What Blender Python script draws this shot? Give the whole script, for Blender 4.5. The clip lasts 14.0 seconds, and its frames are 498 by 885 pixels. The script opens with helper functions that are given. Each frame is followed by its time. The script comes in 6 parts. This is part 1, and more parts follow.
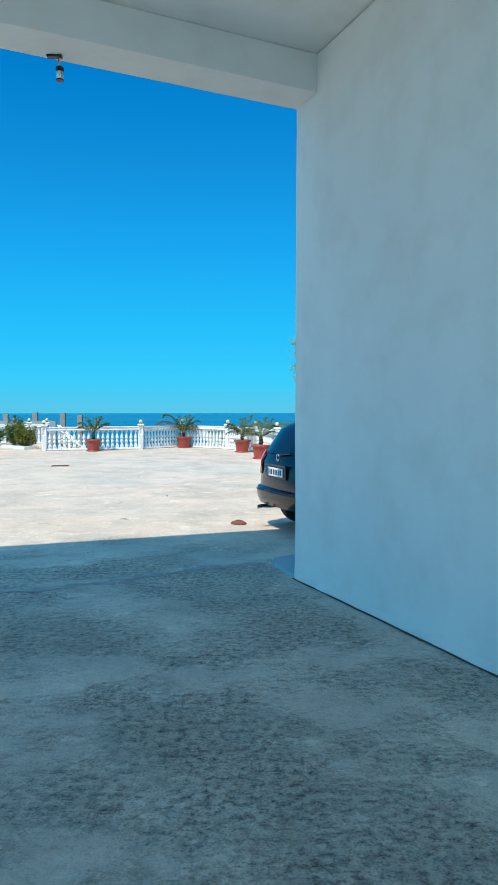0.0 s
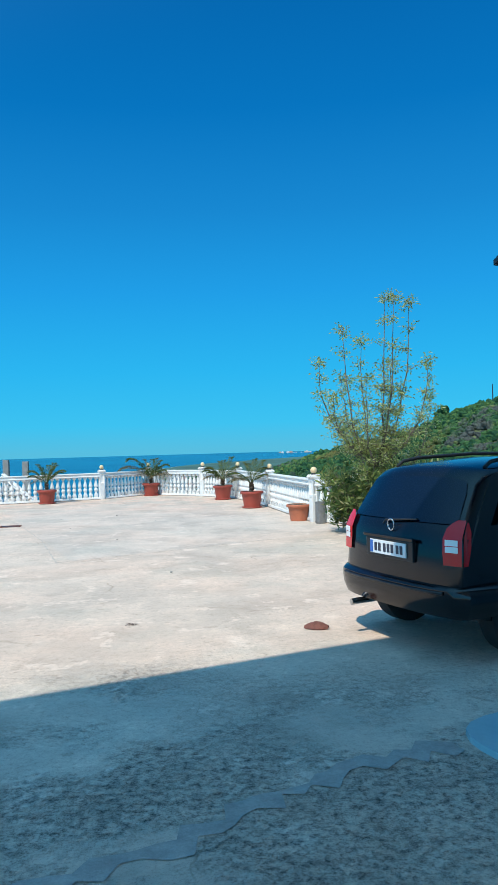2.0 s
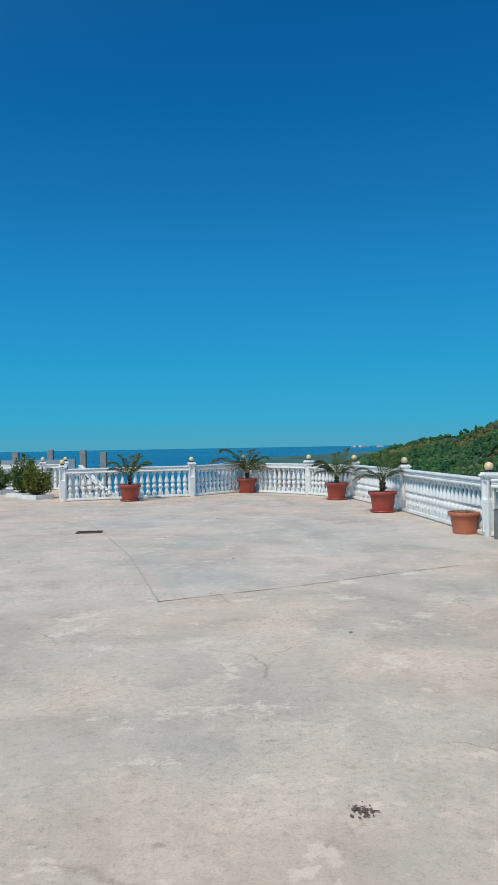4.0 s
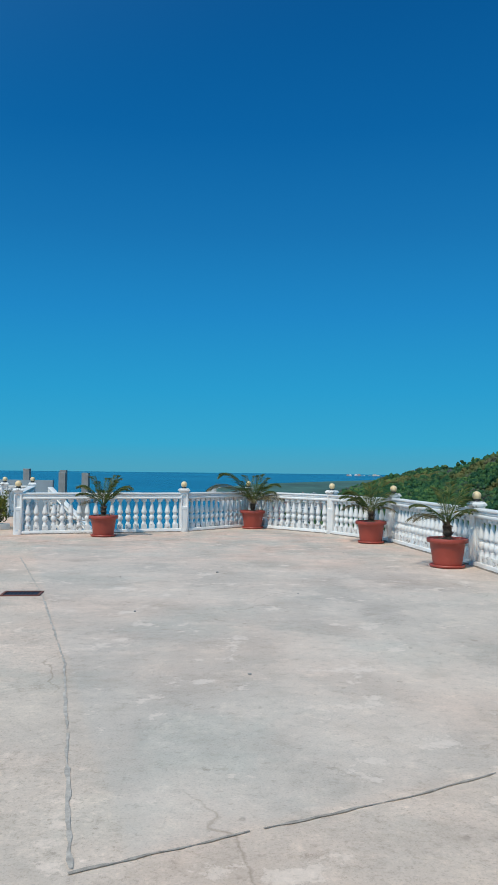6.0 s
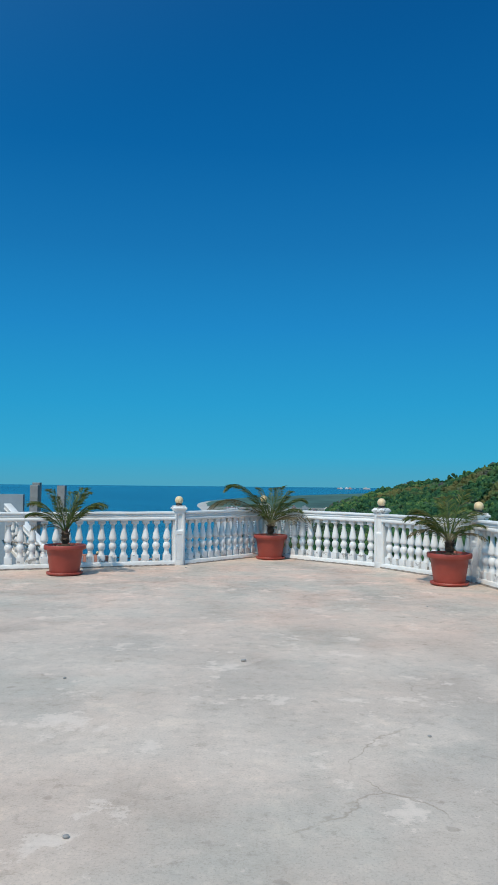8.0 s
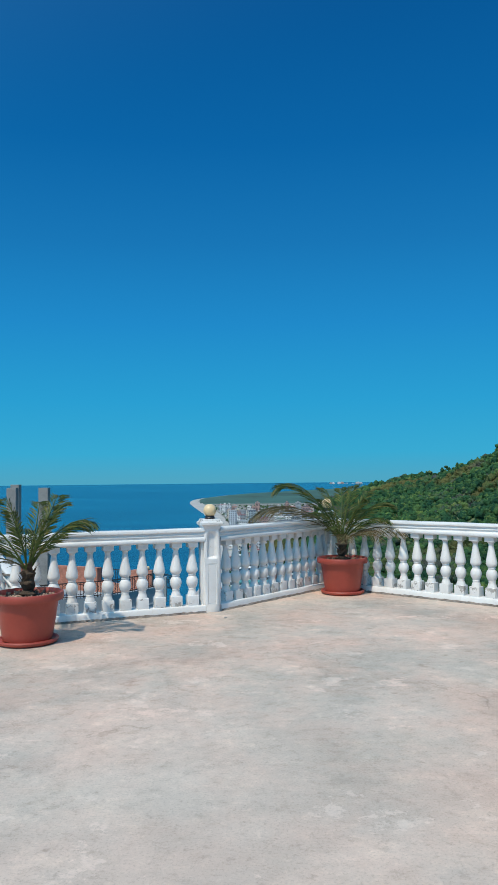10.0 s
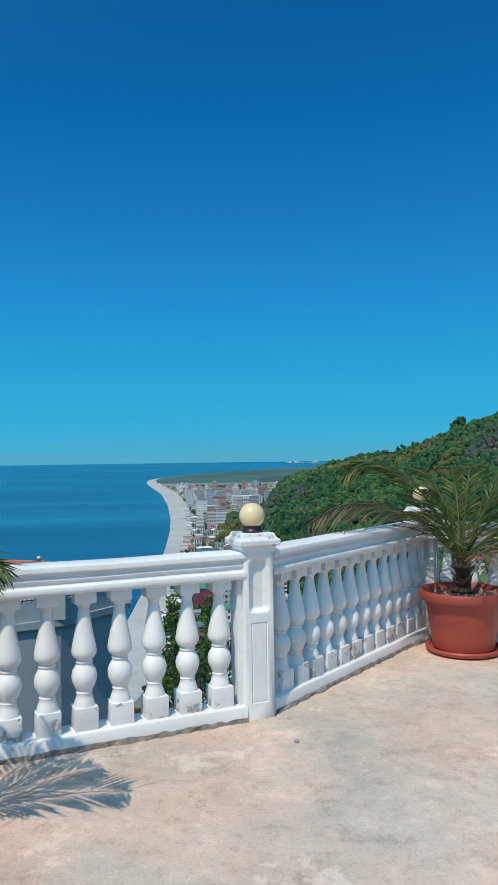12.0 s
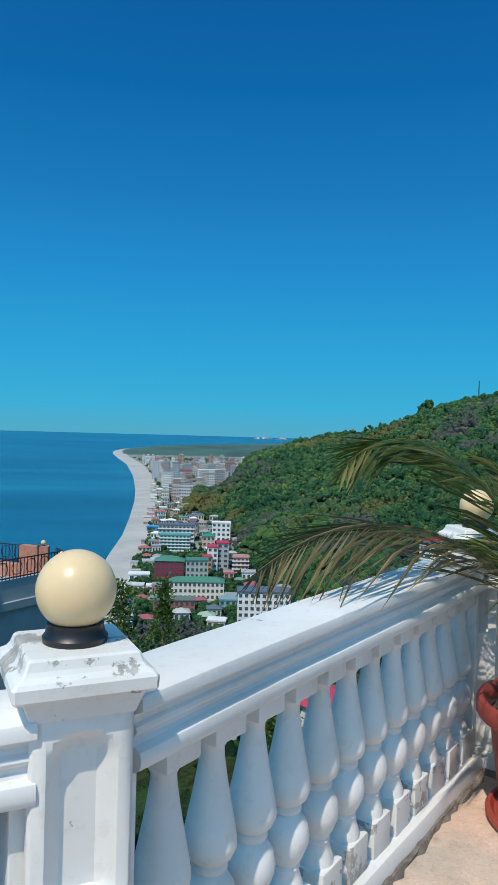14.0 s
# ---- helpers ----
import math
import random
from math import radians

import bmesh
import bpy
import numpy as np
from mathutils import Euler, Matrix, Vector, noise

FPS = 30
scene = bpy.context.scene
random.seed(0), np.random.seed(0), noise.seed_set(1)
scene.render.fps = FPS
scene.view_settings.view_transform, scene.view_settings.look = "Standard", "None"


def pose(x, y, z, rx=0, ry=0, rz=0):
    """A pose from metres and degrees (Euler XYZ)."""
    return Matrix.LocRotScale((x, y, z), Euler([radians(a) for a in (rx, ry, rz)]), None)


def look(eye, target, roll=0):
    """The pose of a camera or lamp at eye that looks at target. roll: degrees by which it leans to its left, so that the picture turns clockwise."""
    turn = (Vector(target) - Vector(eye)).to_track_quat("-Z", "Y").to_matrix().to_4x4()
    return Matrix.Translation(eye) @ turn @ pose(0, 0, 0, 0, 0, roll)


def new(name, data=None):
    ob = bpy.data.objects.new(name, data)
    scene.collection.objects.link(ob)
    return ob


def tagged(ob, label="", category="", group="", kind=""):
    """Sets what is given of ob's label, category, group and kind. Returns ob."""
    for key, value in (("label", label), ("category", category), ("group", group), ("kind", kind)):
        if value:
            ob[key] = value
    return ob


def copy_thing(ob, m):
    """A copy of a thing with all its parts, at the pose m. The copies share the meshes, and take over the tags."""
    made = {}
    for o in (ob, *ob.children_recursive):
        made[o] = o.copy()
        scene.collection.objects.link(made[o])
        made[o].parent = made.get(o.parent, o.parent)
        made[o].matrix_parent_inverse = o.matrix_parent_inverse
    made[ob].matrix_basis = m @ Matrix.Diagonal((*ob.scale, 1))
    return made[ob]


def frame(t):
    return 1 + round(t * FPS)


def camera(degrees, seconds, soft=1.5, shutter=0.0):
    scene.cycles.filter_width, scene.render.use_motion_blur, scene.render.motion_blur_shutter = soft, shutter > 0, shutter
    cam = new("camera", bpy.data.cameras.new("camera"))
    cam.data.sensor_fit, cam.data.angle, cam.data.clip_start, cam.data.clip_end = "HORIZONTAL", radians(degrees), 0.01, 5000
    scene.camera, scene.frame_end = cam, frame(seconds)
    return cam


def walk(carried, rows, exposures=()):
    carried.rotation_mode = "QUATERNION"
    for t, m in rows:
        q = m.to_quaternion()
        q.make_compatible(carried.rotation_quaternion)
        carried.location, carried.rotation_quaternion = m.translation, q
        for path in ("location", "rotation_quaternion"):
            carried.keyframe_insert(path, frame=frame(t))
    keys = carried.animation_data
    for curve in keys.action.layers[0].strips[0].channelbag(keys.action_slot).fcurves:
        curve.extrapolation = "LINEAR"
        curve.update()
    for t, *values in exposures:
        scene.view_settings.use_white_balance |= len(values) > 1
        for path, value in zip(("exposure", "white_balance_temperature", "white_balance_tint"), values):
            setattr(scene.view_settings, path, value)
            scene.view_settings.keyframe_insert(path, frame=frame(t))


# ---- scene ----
cam = camera(37.5, 14.0, soft=1.5)
PATH = [
    (0, (0.265, -0.715, 1.56), (0.252, 1.283, 1.469), -0.0),
    (0.5, (0.005, 0.113, 1.57), (0.041, 2.112, 1.517), -0.1),
    (1, (-0.328, 1.057, 1.574), (-0.236, 3.055, 1.556), -0.5),
    (1.5, (-0.631, 1.907, 1.563), (-0.497, 3.902, 1.57), -0.9),
    (2, (-0.932, 2.864, 1.574), (-0.789, 4.859, 1.59), -1.6),
    (2.5, (-1.234, 3.742, 1.534), (-1.103, 5.738, 1.559), -1.4),
    (3, (-1.492, 4.648, 1.553), (-1.416, 6.647, 1.581), -1.6),
    (3.5, (-1.729, 5.562, 1.533), (-1.725, 7.562, 1.551), -1.7),
    (4, (-1.922, 6.632, 1.498), (-1.973, 8.631, 1.501), -1.0),
    (6.5, (-2.421, 12.078, 1.438), (-2.454, 14.075, 1.529), 0.9),
    (7, (-2.552, 13.208, 1.41), (-2.575, 15.205, 1.512), 0.8),
    (7.5, (-2.689, 14.302, 1.385), (-2.706, 16.299, 1.492), 0.7),
    (8, (-2.881, 15.467, 1.39), (-2.896, 17.464, 1.499), 0.6),
    (8.5, (-3.059, 16.526, 1.392), (-3.074, 18.522, 1.501), 0.1),
    (9, (-3.286, 17.662, 1.403), (-3.298, 19.659, 1.511), -0.1),
    (11.5, (-4.308, 22.929, 1.419), (-4.224, 24.926, 1.481), -1.1),
    (12, (-4.407, 23.845, 1.397), (-4.282, 25.841, 1.439), -0.8),
    (12.5, (-4.395, 24.623, 1.377), (-4.236, 26.617, 1.397), -0.3),
    (13, (-4.309, 25.386, 1.373), (-4.117, 27.377, 1.368), 0.4),
    (13.5, (-4.169, 25.972, 1.372), (-3.957, 27.96, 1.353), 1.3),
    (14, (-3.986, 26.563, 1.363), (-3.774, 28.551, 1.337), 1.6),
]
EXPOSURES = [(0.0, 0.6, 6400, 4), (0.5, 0.59, 6400, 4), (1.5, 0.52, 6450, 6), (2.5, 0.34, 6500, 9), (3.5, 0.05, 6620, 10), (4.2, -0.05, 6620, 10), (9.2, -0.04, 6560, 10), (11.3, 0.1, 6580, 10), (14.0, 0.1, 6650, 11)]
SKY_STRENGTH, SUN_GLOW, SUN_STRENGTH = 1.0, 3.0, 3.3
walk(cam, [(t, look(e, g, r)) for t, e, g, r in PATH], EXPOSURES)

# ---- sky and sun ----
SUN_DIR = Vector((-0.52, -0.85, 1.54)).normalized()      # towards the sun
world = bpy.data.worlds.new("sky")
scene.world = world
world.use_nodes = True
wn, wl = world.node_tree.nodes, world.node_tree.links
sky = wn.new("ShaderNodeTexSky")
sky.sky_type, sky.sun_disc = "NISHITA", False
sky.sun_elevation, sky.sun_rotation = math.asin(SUN_DIR.z), math.atan2(SUN_DIR.x, SUN_DIR.y)
sky.altitude, sky.air_density, sky.dust_density, sky.ozone_density = 90, 0.9, 0.0, 6.0
# a deep clear sky: colour by height above the horizon, the sky model's own light mixed in, brighter round the sun
wc, wsep, wramp = wn.new("ShaderNodeTexCoord"), wn.new("ShaderNodeSeparateXYZ"), wn.new("ShaderNodeValToRGB")
wl.new(wc.outputs["Generated"], wsep.inputs[0])
wl.new(wsep.outputs["Z"], wramp.inputs[0])
SKY_STOPS = [(0.0, (0.060, 0.37, 0.55)), (0.035, (0.028, 0.39, 0.645)), (0.105, (0.016, 0.34, 0.645)), (0.208, (0.010, 0.25, 0.59)), (0.309, (0.006, 0.180, 0.475)),
             (0.423, (0.001, 0.128, 0.39)), (0.56, (0.0005, 0.092, 0.305)), (1.0, (0.004, 0.085, 0.24))]
while len(wramp.color_ramp.elements) < len(SKY_STOPS):
    wramp.color_ramp.elements.new(0.5)
for k, (at, col) in zip(wramp.color_ramp.elements, SKY_STOPS):
    k.position, k.color = at, (*col, 1)
wdot, wpow, wmul, wscale, wmix = (wn.new(x) for x in ("ShaderNodeVectorMath", "ShaderNodeMath", "ShaderNodeMath", "ShaderNodeVectorMath", "ShaderNodeMix"))
wdot.operation, wpow.operation, wmul.operation, wscale.operation = "DOT_PRODUCT", "POWER", "MULTIPLY", "SCALE"
wdot.inputs[1].default_value = SUN_DIR
wl.new(wc.outputs["Generated"], wdot.inputs[0])
wpow.use_clamp, wpow.inputs[1].default_value = True, 2.0
wclamp = wn.new("ShaderNodeClamp")
wl.new(wdot.outputs["Value"], wclamp.inputs[0])
wl.new(wclamp.outputs[0], wpow.inputs[0])
wl.new(wpow.outputs[0], wmul.inputs[0])
wmul.inputs[1].default_value = SUN_GLOW
wl.new(wmul.outputs[0], wscale.inputs["Scale"])
wscale.inputs[0].default_value = (0.085, 0.222, 0.315)
wsum = wn.new("ShaderNodeVectorMath")
wl.new(wramp.outputs[0], wsum.inputs[0])
wl.new(wscale.outputs[0], wsum.inputs[1])
wdim = wn.new("ShaderNodeVectorMath")
wdim.operation = "SCALE"
wdim.inputs["Scale"].default_value = 0.1
wl.new(sky.outputs[0], wdim.inputs[0])
wmix.data_type = "RGBA"
wmix.inputs[0].default_value = 0.02
wl.new(wsum.outputs[0], wmix.inputs[6])
wl.new(wdim.outputs[0], wmix.inputs[7])
wl.new(wmix.outputs[2], wn["Background"].inputs["Color"])
wn["Background"].inputs["Strength"].default_value = SKY_STRENGTH
sun_data = bpy.data.lights.new("sun", "SUN")
sun_data.energy, sun_data.angle, sun_data.color = SUN_STRENGTH, radians(0.53), (1.0, 0.90, 0.75)
sun = new("sun", sun_data)
sun.matrix_world = look(SUN_DIR * 60, (0, 0, 0))


# ---- materials ----
def material(name, rough=0.6, metal=0.0, spec=0.5):
    m = bpy.data.materials.new(name)
    m.use_nodes = True
    b = m.node_tree.nodes["Principled BSDF"]
    b.inputs["Roughness"].default_value, b.inputs["Metallic"].default_value = rough, metal
    b.inputs["Specular IOR Level"].default_value = spec
    return m, m.node_tree.nodes, m.node_tree.links, b


def noise_node(n, l, scale, detail=5.0, rough=0.6, stretch=(1, 1, 1), space="Object"):
    tc, mp, tx = n.new("ShaderNodeTexCoord"), n.new("ShaderNodeMapping"), n.new("ShaderNodeTexNoise")
    mp.inputs["Scale"].default_value = stretch
    tx.inputs["Scale"].default_value, tx.inputs["Detail"].default_value, tx.inputs["Roughness"].default_value = scale, detail, rough
    l.new(tc.outputs[space], mp.inputs[0])
    l.new(mp.outputs[0], tx.inputs[0])
    return tx.outputs[0]


def ramp(n, l, src, stops):
    r = n.new("ShaderNodeValToRGB")
    e = r.color_ramp.elements
    while len(e) < len(stops):
        e.new(0.5)
    for k, (pos, col) in zip(e, stops):
        k.position, k.color = pos, (*col, 1) if len(col) == 3 else col
    l.new(src, r.inputs[0])
    return r.outputs[0]


def mix(n, l, fac, a, b, mode="MIX"):
    m = n.new("ShaderNodeMix")
    m.data_type, m.blend_type = "RGBA", mode
    for sock, v in ((m.inputs[0], fac), (m.inputs[6], a), (m.inputs[7], b)):
        if isinstance(v, (int, float)):
            sock.default_value = v
        elif isinstance(v, tuple):
            sock.default_value = (*v, 1)
        else:
            l.new(v, sock)
    return m.outputs[2]


def bump(n, l, b, src, strength=0.3, distance=0.01, chain=None):
    k = n.new("ShaderNodeBump")
    k.inputs["Strength"].default_value, k.inputs["Distance"].default_value = strength, distance
    l.new(src, k.inputs["Height"])
    if chain:
        l.new(chain, k.inputs["Normal"])
    l.new(k.outputs[0], b.inputs["Normal"])
    return k.outputs[0]


def simple(name, col, rough=0.6, metal=0.0, vary=0.12, scale=8.0, relief=0.15, depth=0.004, spec=0.5):
    """A plain material with grain at two scales and fine relief."""
    m, n, l, b = material(name, rough, metal, spec)
    lo, hi = tuple(c * (1 - vary) for c in col), tuple(min(1, c * (1 + vary)) for c in col)
    a = ramp(n, l, noise_node(n, l, scale), [(0.3, lo), (0.7, hi)])
    g = ramp(n, l, noise_node(n, l, scale * 9, 4), [(0.35, (1 - vary * 0.6,) * 3), (0.65, (1, 1, 1))])
    l.new(mix(n, l, 1.0, a, g, "MULTIPLY"), b.inputs["Base Color"])
    if relief:
        bump(n, l, b, noise_node(n, l, scale * 12), relief, depth)
    return m


# the two joints between the pours: normal and a point
JOINT_A, JOINT_B = (0.943, 0.333, -3.77, 16.4), (-0.48, 0.877, -3.0, 13.62)


def make_concrete(name):
    """Weathered poured concrete: cloudy grey and pink stains, worn flakes, cracks; crumbled and darker in the aged
    yard, where the blue of the roof's shade is tinted in too.
    """
    m, n, l, b = material(name, 0.85, 0, 0.3)
    base = ramp(n, l, noise_node(n, l, 0.42, 5, 0.55), [(0.32, (0.395, 0.39, 0.375)), (0.5, (0.435, 0.43, 0.41)), (0.68, (0.475, 0.462, 0.438))])
    cloud = ramp(n, l, noise_node(n, l, 1.15, 7, 0.6), [(0.36, (0.90, 0.90, 0.895)), (0.5, (1, 1, 1)), (0.66, (1.10, 1.095, 1.085))])
    c = mix(n, l, 1.0, base, cloud, "MULTIPLY")
    skim = ramp(n, l, noise_node(n, l, 0.8, 9, 0.66), [(0.50, (0, 0, 0)), (0.545, (0.45, 0.45, 0.45)), (0.62, (0.6, 0.6, 0.6))])
    c = mix(n, l, skim, c, (0.535, 0.515, 0.485))
    tan = ramp(n, l, noise_node(n, l, 0.30, 6, 0.62), [(0.43, (1.01, 1.0, 0.985)), (0.62, (1.07, 0.985, 0.94))])
    c = mix(n, l, 1.0, c, tan, "MULTIPLY")
    cool = ramp(n, l, noise_node(n, l, 0.55, 7, 0.62), [(0.53, (1, 1, 1)), (0.63, (0.905, 0.955, 0.965))])
    c = mix(n, l, 0.9, c, cool, "MULTIPLY")
    blotch = ramp(n, l, noise_node(n, l, 3.4, 9, 0.68), [(0.34, (0.89, 0.885, 0.875)), (0.46, (0.99, 0.99, 0.99)), (0.56, (1, 1, 1)), (0.64, (1.10, 1.095, 1.08))])
    c = mix(n, l, 1.0, c, blotch, "MULTIPLY")
    mid = ramp(n, l, noise_node(n, l, 15, 8, 0.7), [(0.37, (0.82, 0.815, 0.81)), (0.445, (0.98, 0.98, 0.98)), (0.56, (1, 1, 1)), (0.64, (1.10, 1.095, 1.09))])
    c = mix(n, l, 0.8, c, mid, "MULTIPLY")
    fine = ramp(n, l, noise_node(n, l, 80, 4, 0.65), [(0.38, (0.80, 0.80, 0.80)), (0.46, (1, 1, 1)), (0.58, (1, 1, 1)), (0.66, (1.12, 1.12, 1.11))])
    c = mix(n, l, 0.7, c, fine, "MULTIPLY")
    peel = ramp(n, l, noise_node(n, l, 2.1, 12, 0.72), [(0.585, (0, 0, 0)), (0.60, (0.5, 0.5, 0.5)), (0.67, (0.75, 0.75, 0.75))])
    c = mix(n, l, peel, c, (0.60, 0.575, 0.54))
    scour = ramp(n, l, noise_node(n, l, 3.0, 11, 0.74), [(0.355, (0.82, 0.81, 0.795)), (0.39, (1, 1, 1))])
    c = mix(n, l, 0.9, c, scour, "MULTIPLY")
    spot = ramp(n, l, noise_node(n, l, 7.0, 2, 0.4), [(0.225, (0.4, 0.38, 0.36)), (0.26, (1, 1, 1))])
    c = mix(n, l, 0.35, c, spot, "MULTIPLY")
    c = mix(n, l, 1.0, c, (1.175, 1.02, 0.95), "MULTIPLY")
    # hairline cracks: the borders of large warped cells, open only here and there
    tc, sep = n.new("ShaderNodeTexCoord"), n.new("ShaderNodeSeparateXYZ")
    warp, vadd, cells = n.new("ShaderNodeTexNoise"), n.new("ShaderNodeVectorMath"), n.new("ShaderNodeTexVoronoi")
    warp.inputs["Scale"].default_value, warp.inputs["Detail"].default_value = 0.9, 6
    vadd.operation, vadd.inputs[2].default_value[0] = "MULTIPLY_ADD", 0.0
    vadd.inputs[1].default_value = (1.5, 1.5, 0.0)
    l.new(tc.outputs["Object"], warp.inputs[0])
    l.new(warp.outputs["Color"], vadd.inputs[0])
    l.new(tc.outputs["Object"], vadd.inputs[2])
    cells.feature, cells.inputs["Scale"].default_value = "DISTANCE_TO_EDGE", 0.36
    l.new(vadd.outputs[0], cells.inputs["Vector"])
    line = ramp(n, l, cells.outputs["Distance"], [(0.0, (1, 1, 1)), (0.0016, (0.5, 0.5, 0.5)), (0.0034, (0, 0, 0))])
    broken = ramp(n, l, noise_node(n, l, 0.7, 5, 0.6), [(0.50, (0, 0, 0)), (0.60, (0.9, 0.9, 0.9))])
    crack = mix(n, l, 1.0, line, broken, "MULTIPLY")
    c = mix(n, l, crack, c, mix(n, l, 1.0, c, (0.70, 0.68, 0.65), "MULTIPLY"))
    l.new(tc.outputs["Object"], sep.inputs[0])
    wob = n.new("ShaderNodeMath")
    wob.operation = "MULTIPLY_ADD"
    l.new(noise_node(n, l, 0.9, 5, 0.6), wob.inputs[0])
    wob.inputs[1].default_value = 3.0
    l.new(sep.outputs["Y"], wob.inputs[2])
    # the later, greyer pour lies beyond two straight joints; the older one is warmer
    def side(nx, ny, px, py):
        dot = n.new("ShaderNodeVectorMath")
        dot.operation, dot.inputs[1].default_value = "DOT_PRODUCT", (nx, ny, 0)
        l.new(tc.outputs["Object"], dot.inputs[0])
        sub = n.new("ShaderNodeMath")
        sub.operation, sub.inputs[1].default_value = "SUBTRACT", nx * px + ny * py
        l.new(dot.outputs["Value"], sub.inputs[0])
        return sub.outputs[0]

    both = n.new("ShaderNodeMath")
    both.operation = "MINIMUM"
    l.new(side(*JOINT_A), both.inputs[0])
    l.new(side(*JOINT_B), both.inputs[1])
    pour = ramp(n, l, both.outputs[0], [(0.0, (0, 0, 0)), (0.06, (1, 1, 1))])
    c = mix(n, l, 1.0, c, mix(n, l, pour, (1.03, 1.015, 0.985), (0.975, 0.99, 0.985)), "MULTIPLY")
    # the older pour has lost its skin in places and shows its aggregate
    grit = ramp(n, l, noise_node(n, l, 26, 9, 0.78), [(0.38, (0.70, 0.69, 0.675)), (0.455, (0.97, 0.97, 0.97)), (0.55, (1, 1, 1)), (0.62, (1.15, 1.145, 1.13))])
    lost = ramp(n, l, noise_node(n, l, 0.8, 7, 0.62), [(0.40, (0.25, 0.25, 0.25)), (0.56, (1, 1, 1))])
    c = mix(n, l, mix(n, l, pour, lost, (0.12, 0.12, 0.12)), c, mix(n, l, 0.9, c, grit, "MULTIPLY"))
    # reddish dust and spalled skin lie along the balustrade
    dust = n.new("ShaderNodeMapRange")
    l.new(wob.outputs[0], dust.inputs[0])
    for k, v in zip(("From Min", "From Max", "To Min", "To Max"), (22.5, 27.0, 0.0, 1.0)):
        dust.inputs[k].default_value = v
    rosy = ramp(n, l, noise_node(n, l, 1.0, 9, 0.66), [(0.40, (0.90, 0.925, 0.915)), (0.50, (1.06, 0.995, 0.965)), (0.64, (1.15, 0.975, 0.915))])
    c = mix(n, l, dust.outputs[0], c, mix(n, l, 1.0, c, rosy, "MULTIPLY"))
    gritty = ramp(n, l, noise_node(n, l, 6.5, 12, 0.74), [(0.38, (0.78, 0.755, 0.73)), (0.46, (0.98, 0.98, 0.98)), (0.55, (1.0, 1.0, 1.0)), (0.62, (1.13, 1.12, 1.10))])
    c = mix(n, l, dust.outputs[0], c, mix(n, l, 0.75, c, gritty, "MULTIPLY"))
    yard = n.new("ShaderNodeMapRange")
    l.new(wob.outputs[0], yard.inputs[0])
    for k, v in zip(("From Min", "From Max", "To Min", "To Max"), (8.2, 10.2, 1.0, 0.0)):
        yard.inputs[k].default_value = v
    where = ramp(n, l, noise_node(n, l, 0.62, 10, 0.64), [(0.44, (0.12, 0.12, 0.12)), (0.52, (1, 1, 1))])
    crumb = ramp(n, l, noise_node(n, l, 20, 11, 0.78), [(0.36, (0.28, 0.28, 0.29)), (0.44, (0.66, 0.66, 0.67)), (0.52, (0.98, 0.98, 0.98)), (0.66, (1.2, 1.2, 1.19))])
    # crumbled surface, then a cool tint that paints the shade's blue into the yard
    old_in_shade = mix(n, l, 1.0, mix(n, l, where, c, mix(n, l, 1.0, c, crumb, "MULTIPLY")), (0.93, 1.05, 1.09), "MULTIPLY")
    c = mix(n, l, yard.outputs[0], c, old_in_shade)
    l.new(c, b.inputs["Base Color"])
    k = bump(n, l, b, noise_node(n, l, 38, 8, 0.7), 0.3, 0.007)
    k = bump(n, l, b, noise_node(n, l, 6, 6, 0.6), 0.25, 0.02, k)
    k = bump(n, l, b, mix(n, l, dust.outputs[0], (0.5, 0.5, 0.5), gritty), 0.35, 0.012, k)
    deep = mix(n, l, yard.outputs[0], (0.5, 0.5, 0.5), mix(n, l, where, (0.8, 0.8, 0.8), crumb))
    bump(n, l, b, deep, 0.75, 0.02, k)
    return m


